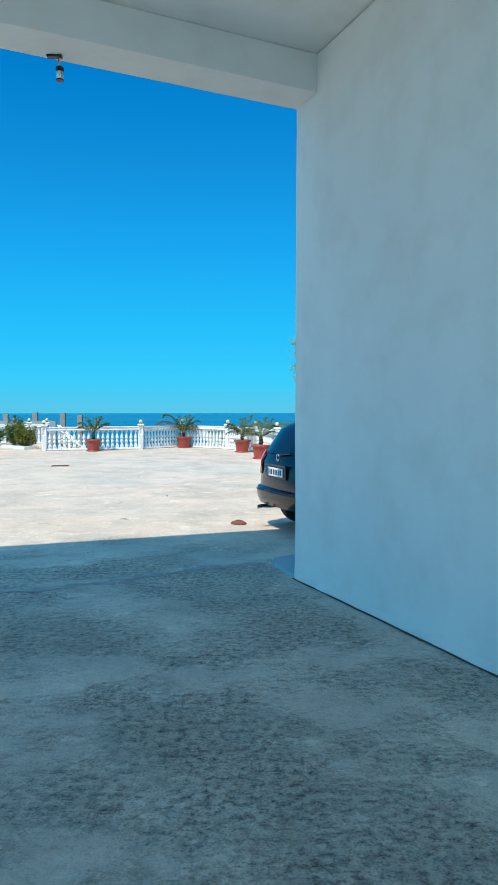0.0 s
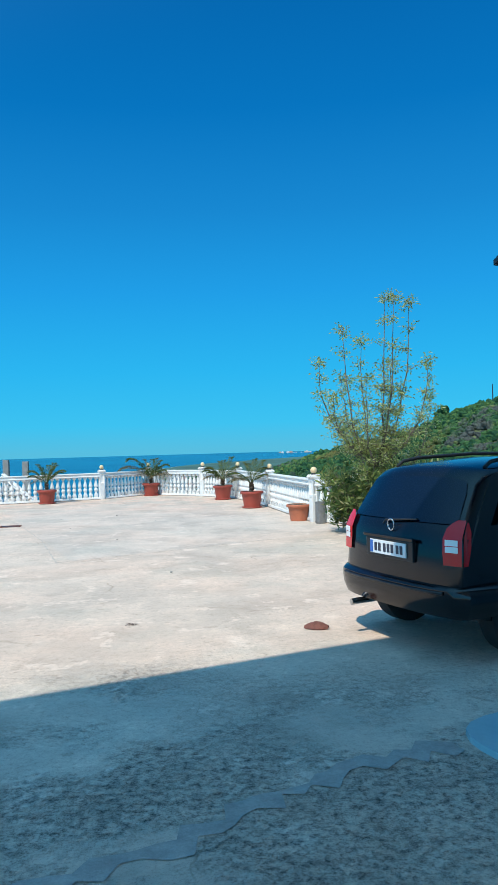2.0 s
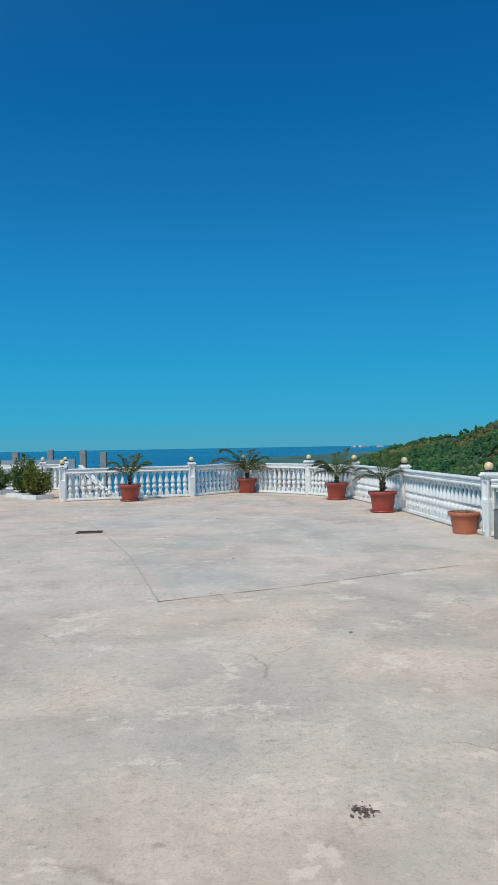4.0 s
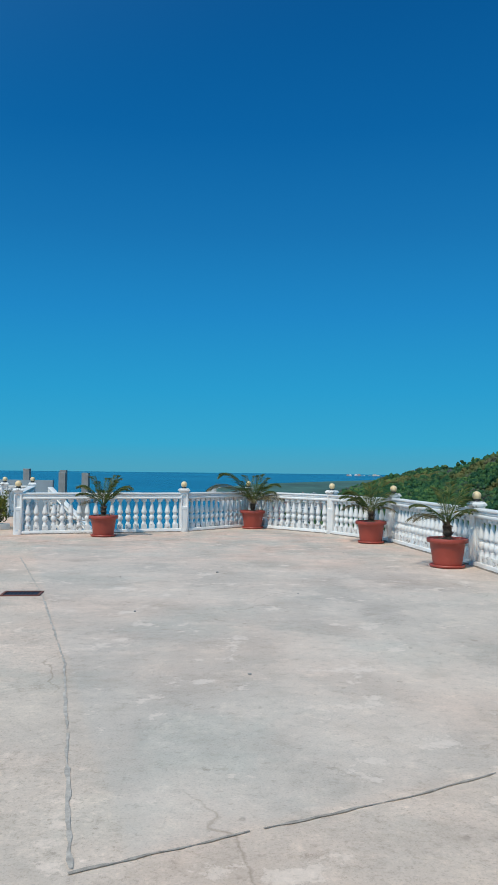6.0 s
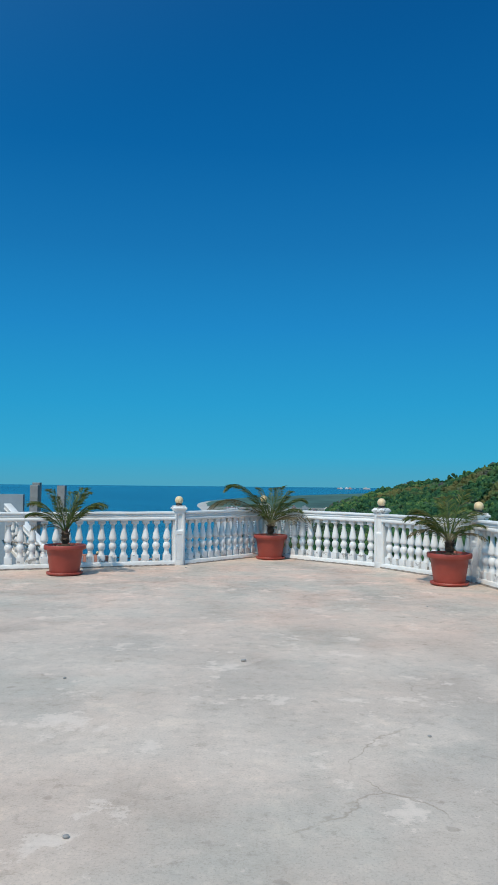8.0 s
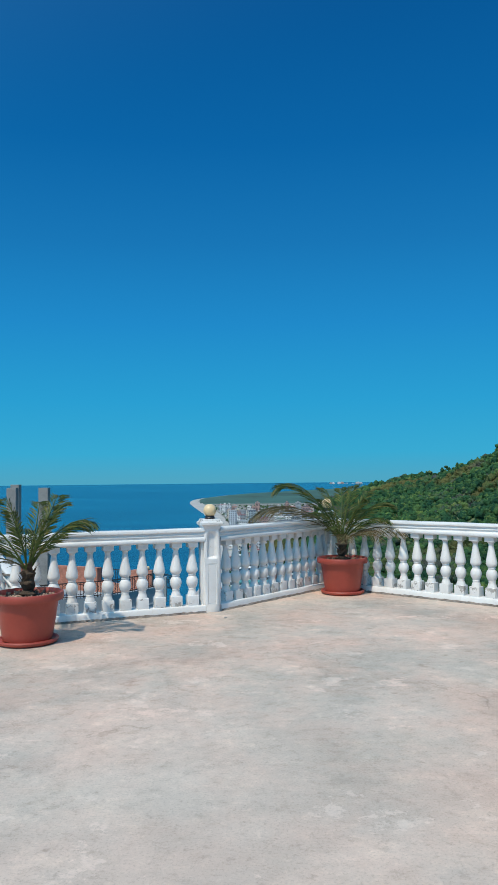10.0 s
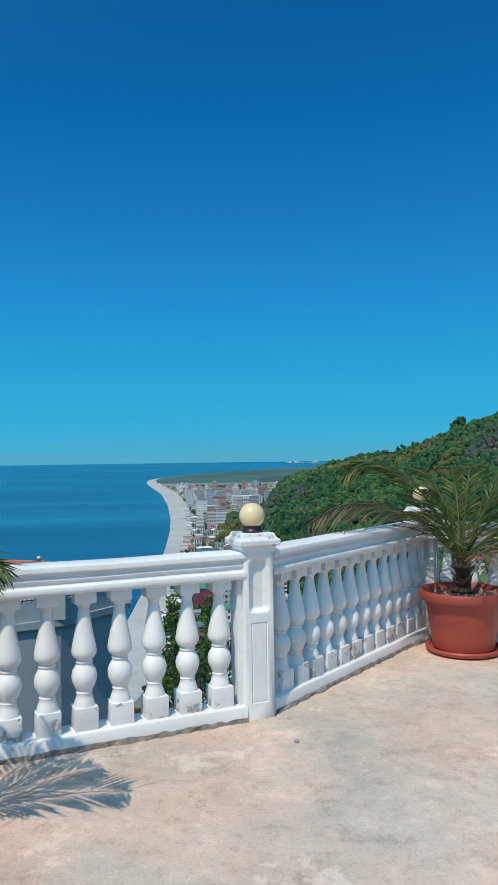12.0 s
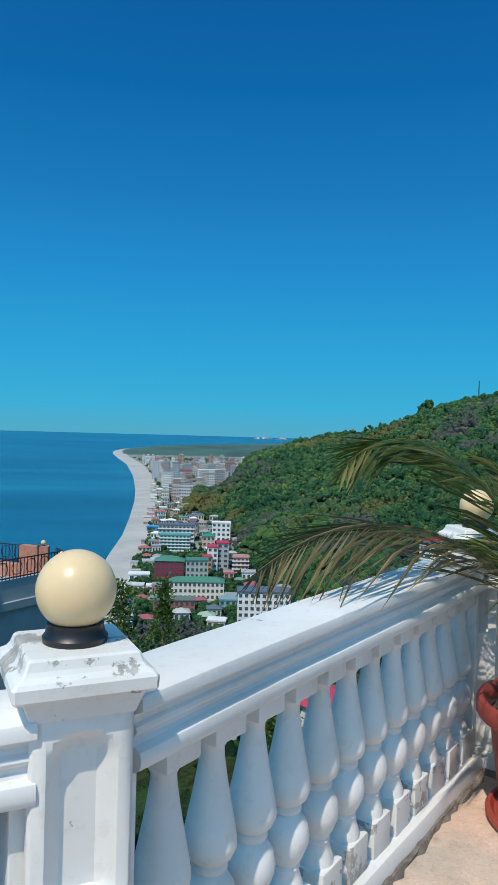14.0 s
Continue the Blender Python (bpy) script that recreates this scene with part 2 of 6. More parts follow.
def make_white_paint(name="white_masonry_paint", chips=0.30, col=(0.76, 0.76, 0.75)):
    """Brushed masonry paint over cast concrete; chips bare the grey, and differ from piece to piece."""
    m, n, l, b = material(name, 0.5, 0, 0.35)
    tc, info, off, add = n.new("ShaderNodeTexCoord"), n.new("ShaderNodeObjectInfo"), n.new("ShaderNodeMath"), n.new("ShaderNodeVectorMath")
    off.operation, off.inputs[1].default_value = "MULTIPLY", 37.0
    l.new(info.outputs["Random"], off.inputs[0])
    l.new(tc.outputs["Object"], add.inputs[0])
    l.new(off.outputs[0], add.inputs[1])

    def grain(scale, detail=5.0, rough=0.6):
        tx = n.new("ShaderNodeTexNoise")
        tx.inputs["Scale"].default_value, tx.inputs["Detail"].default_value, tx.inputs["Roughness"].default_value = scale, detail, rough
        l.new(add.outputs[0], tx.inputs[0])
        return tx.outputs[0]

    a = ramp(n, l, grain(5, 6), [(0.3, tuple(c * 0.94 for c in col)), (0.65, col)])
    grime = ramp(n, l, grain(2.2), [(0.35, (0.90, 0.885, 0.865)), (0.6, (1, 1, 1))])
    a = mix(n, l, 1.0, a, grime, "MULTIPLY")
    drip = ramp(n, l, grain(28, 6, 0.7), [(0.34, (0.90, 0.88, 0.85)), (0.45, (1, 1, 1))])
    a = mix(n, l, 0.7, a, drip, "MULTIPLY")
    bare = ramp(n, l, grain(9.0, 8, 0.68), [(chips, (1, 1, 1)), (chips + 0.02, (0, 0, 0))])
    a = mix(n, l, bare, a, ramp(n, l, grain(40, 5), [(0.35, (0.30, 0.285, 0.265)), (0.65, (0.46, 0.44, 0.41))]))
    l.new(a, b.inputs["Base Color"])
    k = bump(n, l, b, grain(45, 5), 0.14, 0.004)
    k = bump(n, l, b, grain(11, 4), 0.16, 0.010, k)
    hole = ramp(n, l, bare, [(0.0, (1, 1, 1)), (1.0, (0, 0, 0))])
    bump(n, l, b, hole, 0.5, 0.003, k)
    return m


def make_wall_plaster():
    m, n, l, b = material("pale_wall_plaster", 0.75, 0, 0.25)
    a = ramp(n, l, noise_node(n, l, 0.8, 5, 0.55, (1, 1, 0.35)), [(0.3, (0.70, 0.70, 0.69)), (0.7, (0.78, 0.77, 0.75))])
    stain = ramp(n, l, noise_node(n, l, 2.5, 6), [(0.3, (0.93, 0.92, 0.9)), (0.55, (1, 1, 1))])
    l.new(mix(n, l, 1.0, a, stain, "MULTIPLY"), b.inputs["Base Color"])
    bump(n, l, b, noise_node(n, l, 25, 6), 0.15, 0.004)
    return m


def make_random(name, stops, rough=0.7, island=False, relief=0.0, depth=0.1, scale=5.0, spec=0.3, trans=0.0):
    """A material whose colour differs from piece to piece."""
    m, n, l, b = material(name, rough, 0, spec)
    if island:
        src = n.new("ShaderNodeNewGeometry").outputs["Random Per Island"]
    else:
        src = n.new("ShaderNodeObjectInfo").outputs["Random"]
    c = ramp(n, l, src, stops)
    g = ramp(n, l, noise_node(n, l, scale, 6, 0.7), [(0.3, (0.55, 0.55, 0.55)), (0.65, (1.15, 1.15, 1.15))])
    l.new(mix(n, l, 0.9, c, g, "MULTIPLY"), b.inputs["Base Color"])
    if relief:
        bump(n, l, b, noise_node(n, l, scale * 2, 6, 0.7), relief, depth)
    if trans:
        # thin leaves let part of the light through
        t, ms, out = n.new("ShaderNodeBsdfTranslucent"), n.new("ShaderNodeMixShader"), n["Material Output"]
        l.new(b.inputs["Base Color"].links[0].from_socket, t.inputs["Color"])
        ms.inputs[0].default_value = trans
        l.new(b.outputs[0], ms.inputs[1])
        l.new(t.outputs[0], ms.inputs[2])
        l.new(ms.outputs[0], out.inputs["Surface"])
    return m


def make_sea():
    m, n, l, b = material("sea_water", 0.22, 0, 0.5)
    a = ramp(n, l, noise_node(n, l, 0.0028, 6, 0.6, (0.5, 2.2, 1)), [(0.36, (0.002, 0.030, 0.075)), (0.47, (0.003, 0.055, 0.118)), (0.56, (0.004, 0.080, 0.150)), (0.66, (0.010, 0.125, 0.205))])
    l.new(a, b.inputs["Base Color"])
    k = bump(n, l, b, noise_node(n, l, 0.12, 6, 0.65, (1, 1.6, 1)), 0.45, 0.8)
    bump(n, l, b, noise_node(n, l, 0.01, 4, 0.6, (0.6, 2, 1)), 0.3, 3.0, k)
    return m


M_FISSURE = simple("crack_dirt", (0.34, 0.30, 0.26), 0.95, vary=0.3, scale=30, relief=0.3)
M_RUST = simple("rusty_brown_dirt", (0.16, 0.105, 0.085), 0.95, vary=0.4, scale=40, relief=0.4)
M_MORTAR = simple("crumbling_mortar", (0.27, 0.235, 0.205), 0.95, vary=0.45, scale=18, relief=0.8, depth=0.012)
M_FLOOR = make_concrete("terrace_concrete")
M_PATCH = simple("newer_concrete_patch", (0.47, 0.42, 0.375), 0.88, vary=0.30, scale=11.0, relief=0.6, depth=0.01)
M_BAND = simple("trowelled_concrete_band", (0.325, 0.335, 0.325), 0.85, vary=0.22, scale=9.0, relief=0.35, depth=0.008)
M_WHITE = make_white_paint()
M_CHIPPED = make_white_paint("chipped_white_paint", 0.415)
M_PLASTER = make_wall_plaster()
M_TERRA = simple("terracotta_plastic", (0.345, 0.058, 0.038), 0.45, vary=0.10, scale=4, relief=0.05)
M_ORANGE = simple("orange_terracotta", (0.47, 0.145, 0.075), 0.6, vary=0.12, scale=5, relief=0.1)
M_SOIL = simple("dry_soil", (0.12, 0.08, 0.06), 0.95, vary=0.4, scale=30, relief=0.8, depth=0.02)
M_PEBBLE = make_random("bark_and_pebbles", [(0.0, (0.30, 0.17, 0.11)), (0.5, (0.45, 0.30, 0.22)), (1.0, (0.2, 0.12, 0.08))], 0.85, True)
M_FROND = make_random("palm_green", [(0.0, (0.045, 0.08, 0.02)), (0.6, (0.10, 0.135, 0.03)), (1.0, (0.24, 0.20, 0.055))], 0.5, True, trans=0.35)
M_DRYFROND = make_random("palm_dry", [(0.0, (0.09, 0.085, 0.035)), (0.5, (0.17, 0.14, 0.07)), (1.0, (0.30, 0.235, 0.125))], 0.7, True, trans=0.30)
M_TRUNK = simple("palm_trunk_fibre", (0.10, 0.065, 0.04), 0.9, vary=0.4, scale=25, relief=0.8, depth=0.02)
M_BARK = simple("grey_bark", (0.17, 0.14, 0.115), 0.85, vary=0.3, scale=20, relief=0.6, depth=0.01)
M_LEAF = make_random("oleander_leaf", [(0.0, (0.06, 0.11, 0.035)), (0.4, (0.13, 0.20, 0.055)), (0.8, (0.26, 0.30, 0.09)), (1.0, (0.42, 0.41, 0.20))], 0.45, True, trans=0.38)
M_TREELEAF = make_random("pale_tree_leaf", [(0.0, (0.26, 0.34, 0.12)), (0.5, (0.42, 0.48, 0.18)), (0.85, (0.55, 0.56, 0.22)), (1.0, (0.66, 0.68, 0.50))], 0.5, True, trans=0.55)
M_THUJA = make_random("conifer_green", [(0.0, (0.03, 0.085, 0.02)), (0.6, (0.075, 0.15, 0.028)), (1.0, (0.20, 0.23, 0.04))], 0.6, True, trans=0.25)
M_THUJAGOLD = make_random("golden_conifer_green", [(0.0, (0.07, 0.10, 0.015)), (0.6, (0.17, 0.19, 0.03)), (1.0, (0.32, 0.28, 0.05))], 0.6, True, trans=0.25)
M_GLOBE = simple("cream_globe_glass", (0.76, 0.57, 0.33), 0.28, vary=0.06, scale=6, relief=0.02)
M_BLACK = simple("black_plastic", (0.012, 0.013, 0.016), 0.4, vary=0.2, relief=0.05)
M_STEEL = simple("galvanised_bin", (0.24, 0.235, 0.23), 0.5, 0.5, vary=0.2, scale=10)
M_KERB = simple("grey_block_concrete", (0.42, 0.42, 0.41), 0.85, vary=0.2, scale=7, relief=0.4, depth=0.01)
M_PAINT = simple("black_car_paint", (0.004, 0.004, 0.007), 0.13, 0.0, vary=0.1, relief=0.0, spec=0.5)
M_TINT = simple("tinted_car_glass", (0.003, 0.008, 0.022), 0.05, vary=0.05, relief=0.0, spec=0.4)
M_REDLENS = simple("red_lamp_lens", (0.62, 0.015, 0.02), 0.15, vary=0.05, relief=0.0)
M_CLEARLENS = simple("clear_lamp_lens", (0.8, 0.8, 0.8), 0.2, 0.0, vary=0.05, relief=0.0)
M_RUBBER = simple("tyre_rubber", (0.02, 0.02, 0.021), 0.8, vary=0.2)
M_CHROME = simple("brushed_chrome", (0.6, 0.6, 0.62), 0.2, 1.0, vary=0.05, relief=0.0)
M_PLATE = simple("white_plate", (0.75, 0.77, 0.8), 0.4, vary=0.03, relief=0.0)
M_INK = simple("plate_ink", (0.03, 0.035, 0.06), 0.5, relief=0.0)
M_BLUE = simple("plate_blue", (0.03, 0.14, 0.5), 0.4, relief=0.0)
M_SHARD = simple("red_brown_shard", (0.17, 0.062, 0.046), 0.8, vary=0.3, scale=20, relief=0.5, depth=0.01)
M_STEP = simple("smooth_blue_step", (0.30, 0.50, 0.58), 0.22, vary=0.05, scale=3, relief=0.03)
M_IRON = simple("wrought_iron", (0.04, 0.03, 0.03), 0.5, 0.4, vary=0.2)
M_GREYWALL = simple("grey_blue_stucco", (0.30, 0.34, 0.37), 0.85, vary=0.08, scale=1.5, relief=0.2)
M_LIGHTWALL = simple("pale_grey_render", (0.42, 0.43, 0.44), 0.85, vary=0.08, scale=1.5, relief=0.2)
M_BRICK = make_random("salmon_brick", [(0.0, (0.42, 0.17, 0.12)), (1.0, (0.52, 0.25, 0.18))], 0.85, False, scale=6)
M_RAWCONC = simple("raw_concrete", (0.30, 0.29, 0.28), 0.9, vary=0.2, scale=3, relief=0.4)
M_DARK = simple("dark_window", (0.02, 0.03, 0.04), 0.12, vary=0.2, relief=0.0)
M_DARKROOF = simple("dark_sheet_roof", (0.03, 0.035, 0.045), 0.45, vary=0.2)
M_SEA = make_sea()
M_SAND = simple("pale_beach_sand", (0.40, 0.39, 0.37), 0.95, vary=0.14, scale=0.03, relief=0.0)
M_TOWN = simple("town_ground", (0.24, 0.24, 0.21), 0.95, vary=0.45, scale=0.03, relief=0.0)
M_SLOPE = simple("hillside_scrub", (0.11, 0.14, 0.06), 0.95, vary=0.5, scale=0.06, relief=0.6, depth=0.5)
# the far plain's teal has the blue haze of distance mixed into its colour
M_HAZYPLAIN = simple("far_coastal_plain", (0.045, 0.115, 0.095), 0.95, vary=0.4, scale=0.006, relief=0.0)
M_ROAD = simple("grey_road", (0.25, 0.25, 0.25), 0.9, vary=0.2, scale=0.1, relief=0.0)


def make_forest():
    m, n, l, b = material("forest_crowns", 0.95, 0, 0.05)
    # crown greens lean to blue: the hill's haze is put into their colour
    c = ramp(n, l, n.new("ShaderNodeNewGeometry").outputs["Random Per Island"],
             [(0.0, (0.020, 0.070, 0.038)), (0.35, (0.032, 0.098, 0.044)), (0.7, (0.050, 0.130, 0.048)), (0.92, (0.078, 0.158, 0.052)), (1.0, (0.12, 0.18, 0.06))])
    stand = ramp(n, l, noise_node(n, l, 0.022, 5, 0.6), [(0.36, (0.62, 0.70, 0.85)), (0.5, (1.06, 0.97, 1.0)), (0.64, (1.6, 1.25, 1.05))])
    c = mix(n, l, 0.9, c, stand, "MULTIPLY")
    bare = ramp(n, l, noise_node(n, l, 0.011, 6, 0.65), [(0.55, (0, 0, 0)), (0.61, (0.85, 0.85, 0.85))])
    c = mix(n, l, bare, c, (0.085, 0.088, 0.095))
    gold = ramp(n, l, noise_node(n, l, 0.007, 5, 0.6), [(0.36, (0.85, 0.85, 0.85)), (0.43, (0, 0, 0))])
    c = mix(n, l, gold, c, (0.135, 0.12, 0.045))
    g = ramp(n, l, noise_node(n, l, 0.8, 7, 0.75), [(0.32, (0.55, 0.57, 0.6)), (0.5, (1.0, 1.0, 1.0)), (0.68, (1.45, 1.4, 1.28))])
    l.new(mix(n, l, 1.0, c, g, "MULTIPLY"), b.inputs["Base Color"])
    bump(n, l, b, noise_node(n, l, 1.1, 7, 0.75), 1.0, 1.5)
    return m


M_FOREST = make_forest()


# ---- mesh helpers ----
def part(name, bm, mat, parent=None, label="", smooth=False):
    me = bpy.data.meshes.new(name)
    if smooth:
        for f in bm.faces:
            f.smooth = True
    bm.to_mesh(me)
    bm.free()
    if smooth:
        me.set_sharp_from_angle(angle=0.75)
    for one in (mat if isinstance(mat, (list, tuple)) else [mat]):
        me.materials.append(one)
    ob = new(name, me)
    ob.parent = parent
    if label:
        tagged(ob, label)
    return ob


def again(ob, m, parent=None):
    """Another object on the same mesh at the pose m."""
    o = new(ob.name.split(".")[0], ob.data)
    o.parent = parent
    o.matrix_basis = m
    if "label" in ob:
        o["label"] = ob["label"]
    return o


def thing(name, m, label, category, group="", kind=""):
    ob = new(name)
    ob.empty_display_size = 0.1
    ob.matrix_basis = m
    return tagged(ob, label, category, group, kind)


def box(bm, x0, x1, y0, y1, z0, z1, m=None, bevel=0.0):
    v = [bm.verts.new(p) for p in ((x0, y0, z0), (x1, y0, z0), (x1, y1, z0), (x0, y1, z0), (x0, y0, z1), (x1, y0, z1), (x1, y1, z1), (x0, y1, z1))]
    fs = [bm.faces.new([v[i] for i in q]) for q in ((3, 2, 1, 0), (4, 5, 6, 7), (0, 1, 5, 4), (1, 2, 6, 5), (2, 3, 7, 6), (3, 0, 4, 7))]
    if bevel:
        es = list({e for f in fs for e in f.edges})
        r = bmesh.ops.bevel(bm, geom=es, offset=bevel, segments=2, affect="EDGES", profile=0.6)
        v = list({x for f in r["faces"] for x in f.verts} | {x for x in v if x.is_valid})
    if m is not None:
        for x in v:
            x.co = m @ x.co
    return v


def lathe(bm, prof, seg=20, m=None, close=True):
    """Turn (radius, z) pairs round the z axis."""
    rings = []
    for r, z in prof:
        ring = [bm.verts.new((r * math.cos(2 * math.pi * i / seg), r * math.sin(2 * math.pi * i / seg), z)) for i in range(seg)]
        rings.append(ring)
    for a, b in zip(rings, rings[1:]):
        for i in range(seg):
            bm.faces.new((a[i], a[(i + 1) % seg], b[(i + 1) % seg], b[i]))
    if close:
        bm.faces.new(rings[0][::-1])
        bm.faces.new(rings[-1])
    if m is not None:
        for ring in rings:
            for v in ring:
                v.co = m @ v.co
    return rings


def tube(bm, pts, radii, seg=6):
    """A tapered round bar through the points."""
    rings = []
    pts = [Vector(p) for p in pts]
    for i, p in enumerate(pts):
        d = (pts[min(i + 1, len(pts) - 1)] - pts[max(i - 1, 0)]).normalized()
        side = d.cross(Vector((0.31, 0.2, 0.93))).normalized()
        up = side.cross(d)
        r = radii[i] if isinstance(radii, (list, tuple)) else radii
        rings.append([bm.verts.new(p + r * (math.cos(k * 2 * math.pi / seg) * side + math.sin(k * 2 * math.pi / seg) * up)) for k in range(seg)])
    for a, b in zip(rings, rings[1:]):
        for k in range(seg):
            bm.faces.new((a[k], a[(k + 1) % seg], b[(k + 1) % seg], b[k]))
    bm.faces.new(rings[0][::-1])
    bm.faces.new(rings[-1])


def extrude_profile(bm, prof, length, x0=0.0, seed=0.0):
    """A hand-cast bar along x with the (y, z) outline prof, a little uneven."""
    n = max(2, int(length / 0.07))
    rows = []
    for j in range(n + 1):
        x = x0 + length * j / n
        rows.append([bm.verts.new((x, y + 0.0035 * noise.noise((x * 3.1, y * 9, seed)), z + 0.0045 * noise.noise((x * 2.3, z * 12, seed + 7)))) for y, z in prof])
    k = len(prof)
    for a, b in zip(rows, rows[1:]):
        for i in range(k):
            bm.faces.new((a[i], b[i], b[(i + 1) % k], a[(i + 1) % k]))
    bm.faces.new(rows[0][::-1])
    bm.faces.new(rows[-1])


def prism(bm, pts, z0, z1):
    lo = [bm.verts.new((x, y, z0)) for x, y in pts]
    hi = [bm.verts.new((x, y, z1)) for x, y in pts]
    k = len(pts)
    for i in range(k):
        bm.faces.new((lo[i], lo[(i + 1) % k], hi[(i + 1) % k], hi[i]))
    bm.faces.new(lo[::-1])
    bm.faces.new(hi)
    bmesh.ops.recalc_face_normals(bm, faces=bm.faces[:])


def along(p, q, z=0.0):
    """A pose at p whose x axis runs to q."""
    return pose(p[0], p[1], z, 0, 0, math.degrees(math.atan2(q[1] - p[1], q[0] - p[0])))


# ---- the far setting: sea, land, hill ----
SEA_Z = -85.0
EYE0 = Vector((-4.0, 26.0))


def lift(r):
    """How far the level of the sea rises in the sheet with distance, as the eye sees the curved horizon draw it together."""
    if r <= 1200:
        return 0.0
    u = r - 1200
    return -SEA_Z * (1 - r / (1200 + u * (1 + (u / 3600) ** 2 * 2.9)))


def table(x, pairs):
    return float(np.interp(x, [p[0] for p in pairs], [p[1] for p in pairs]))


SHORE = [(-900, -260), (0, -150), (200, -82), (300, -62), (400, -54), (537, -51), (633, -48), (750, -49), (922, -54), (1090, -62), (1415, -84), (1818, -121), (2161, -171),
         (2347, -194), (2480, -200), (2561, -196), (2690, -172), (2892, -88), (3010, -24), (3300, 260), (3700, 700), (4200, 1700), (4700, 3200)]
BEACH = [(-900, 6), (150, 20), (300, 34), (537, 26), (750, 27), (1000, 35), (1340, 44), (1710, 49), (2173, 50), (2460, 34), (2600, 24), (3000, 14), (4700, 5)]
SKYLINE = [(-5, -9.0), (0.5, -6.3), (1.9, -5.0), (4.3, -4.2), (5.6, -2.6), (6.5, -1.5), (8.6, -0.95), (10, -0.55), (11, -0.25), (12.8, 0.08), (15, 0.24), (17, 1.0), (18.7, 1.62),
           (19.7, 2.0), (21.2, 2.55), (22.8, 3.0), (24.5, 3.35), (30, 4.4), (45, 6.0), (70, 7.0), (110, 7.0)]
RIDGE = [(0, 780), (1.9, 800), (4.3, 830), (6.5, 900), (8.6, 960), (12, 1010), (15, 1000), (20, 900), (25, 840), (40, 700), (110, 520)]
FOOT = [(0, 760), (1.6, 735), (3.9, 670), (5, 560), (7.2, 446), (9.1, 368), (14, 300), (20, 240), (30, 190), (60, 150), (110, 130)]


def smoothstep(u):
    u = min(1.0, max(0.0, u))
    return u * u * (3 - 2 * u)


def land(x, y):
    """The height of the land and what covers it: 0 sand, 1 town, 2 scrub and wood, 3 far plain."""
    dx, dy = x - EYE0.x, y - EYE0.y
    r, az = math.hypot(dx, dy), math.degrees(math.atan2(dx, dy))
    off = x - table(y, SHORE)
    wide = table(y, BEACH)
    z = SEA_Z - 0.6 + 2.4 * min(1, off / wide) if off < wide else SEA_Z + 1.8 + min(1.2, (off - wide) * 0.05)
    cover = 0 if off < wide else (1 if r < 2250 else 3)
    z += lift(r)
    near = -3.5 - 0.40 * max(0, r - 7) + 1.2 * noise.noise((x * 0.05, y * 0.05, 0))
    if y < 8:
        near = max(near, -3.5 - 0.25 * max(0, r - 40))
    if near > z:
        z, cover = near, 2
    if -4 < az < 115 and r > 100:
        a = max(az, 0.0)
        foot, ridge = table(a, FOOT), table(a, RIDGE)
        top = 1.4 + ridge * math.tan(radians(table(az, SKYLINE))) - 5.0
        u = (r - foot) / (ridge - foot)
        if u > 0 and top > SEA_Z + 4:
            s = smoothstep(u) * 0.5 + min(u, 1) * 0.5 if u < 1 else 1 - (1.0 if a < 10 else 0.75) * smoothstep((r - ridge) / (220 if a < 8 else 220 + (min(a, 12) - 8) * 70))
            if s < 0.03:
                return z, cover
            h = SEA_Z + 3 + (top - SEA_Z - 3) * s + (5 * noise.noise((x * 0.012, y * 0.012, 3)) + 2 * noise.noise((x * 0.04, y * 0.04, 5))) * min(1, u * 3) * (1 if u < 0.9 else 0.4)
            if h > z + 0.5:
                z, cover = h, 2
    return z, cover


def sheet(name, rows, mats, pick=None):
    """A grid mesh out of rows of points."""
    w = len(rows[0])
    verts = [p for row in rows for p in row]
    faces = [(i * w + j, i * w + j + 1, (i + 1) * w + j + 1, (i + 1) * w + j) for i in range(len(rows) - 1) for j in range(w - 1)]
    me = bpy.data.meshes.new(name)
    me.from_pydata(verts, [], faces)
    for one in mats:
        me.materials.append(one)
    if pick:
        me.polygons.foreach_set("material_index", [pick(f) for f in faces])
    me.polygons.foreach_set("use_smooth", [True] * len(faces))
    return new(name, me)


def build_land():
    ys = np.concatenate([np.arange(-900, 0, 60), np.arange(0, 240, 8), np.arange(240, 1300, 12), np.arange(1300, 2500, 30), np.arange(2500, 4750, 60)])
    offs = [0, 6, 12, 18, 24, 30, 36, 42, 50] + list(np.arange(58, 400, 9)) + list(np.arange(400, 900, 22)) + list(np.arange(900, 4200, 150))
    rows, cover = [], []
    for y in ys:
        sx = table(y, SHORE)
        row = []
        for o in offs:
            z, c = land(sx + o, float(y))
            row.append((sx + o, float(y), z))
            cover.append(c)
        rows.append(row)
    ob = sheet("ground", rows, [M_SAND, M_TOWN, M_SLOPE, M_HAZYPLAIN], lambda f: max(cover[f[0]], cover[f[2]]) if cover[f[0]] else cover[f[0]])
    tagged(ob, "coast land with pale beach, town ground and green hill", "ground", kind="structure")


build_land()
sea_rows = []
for r in list(np.geomspace(60, 1200, 14)) + list(np.linspace(1320, 4880, 40)):
    sea_rows.append([(EYE0.x + r * math.sin(radians(a)), EYE0.y + r * math.cos(radians(a)), SEA_Z + lift(r)) for a in range(-130, 71, 4)])
tagged(sheet("water", sea_rows, [M_SEA]), "deep blue calm sea to the horizon", "sea", kind="structure")

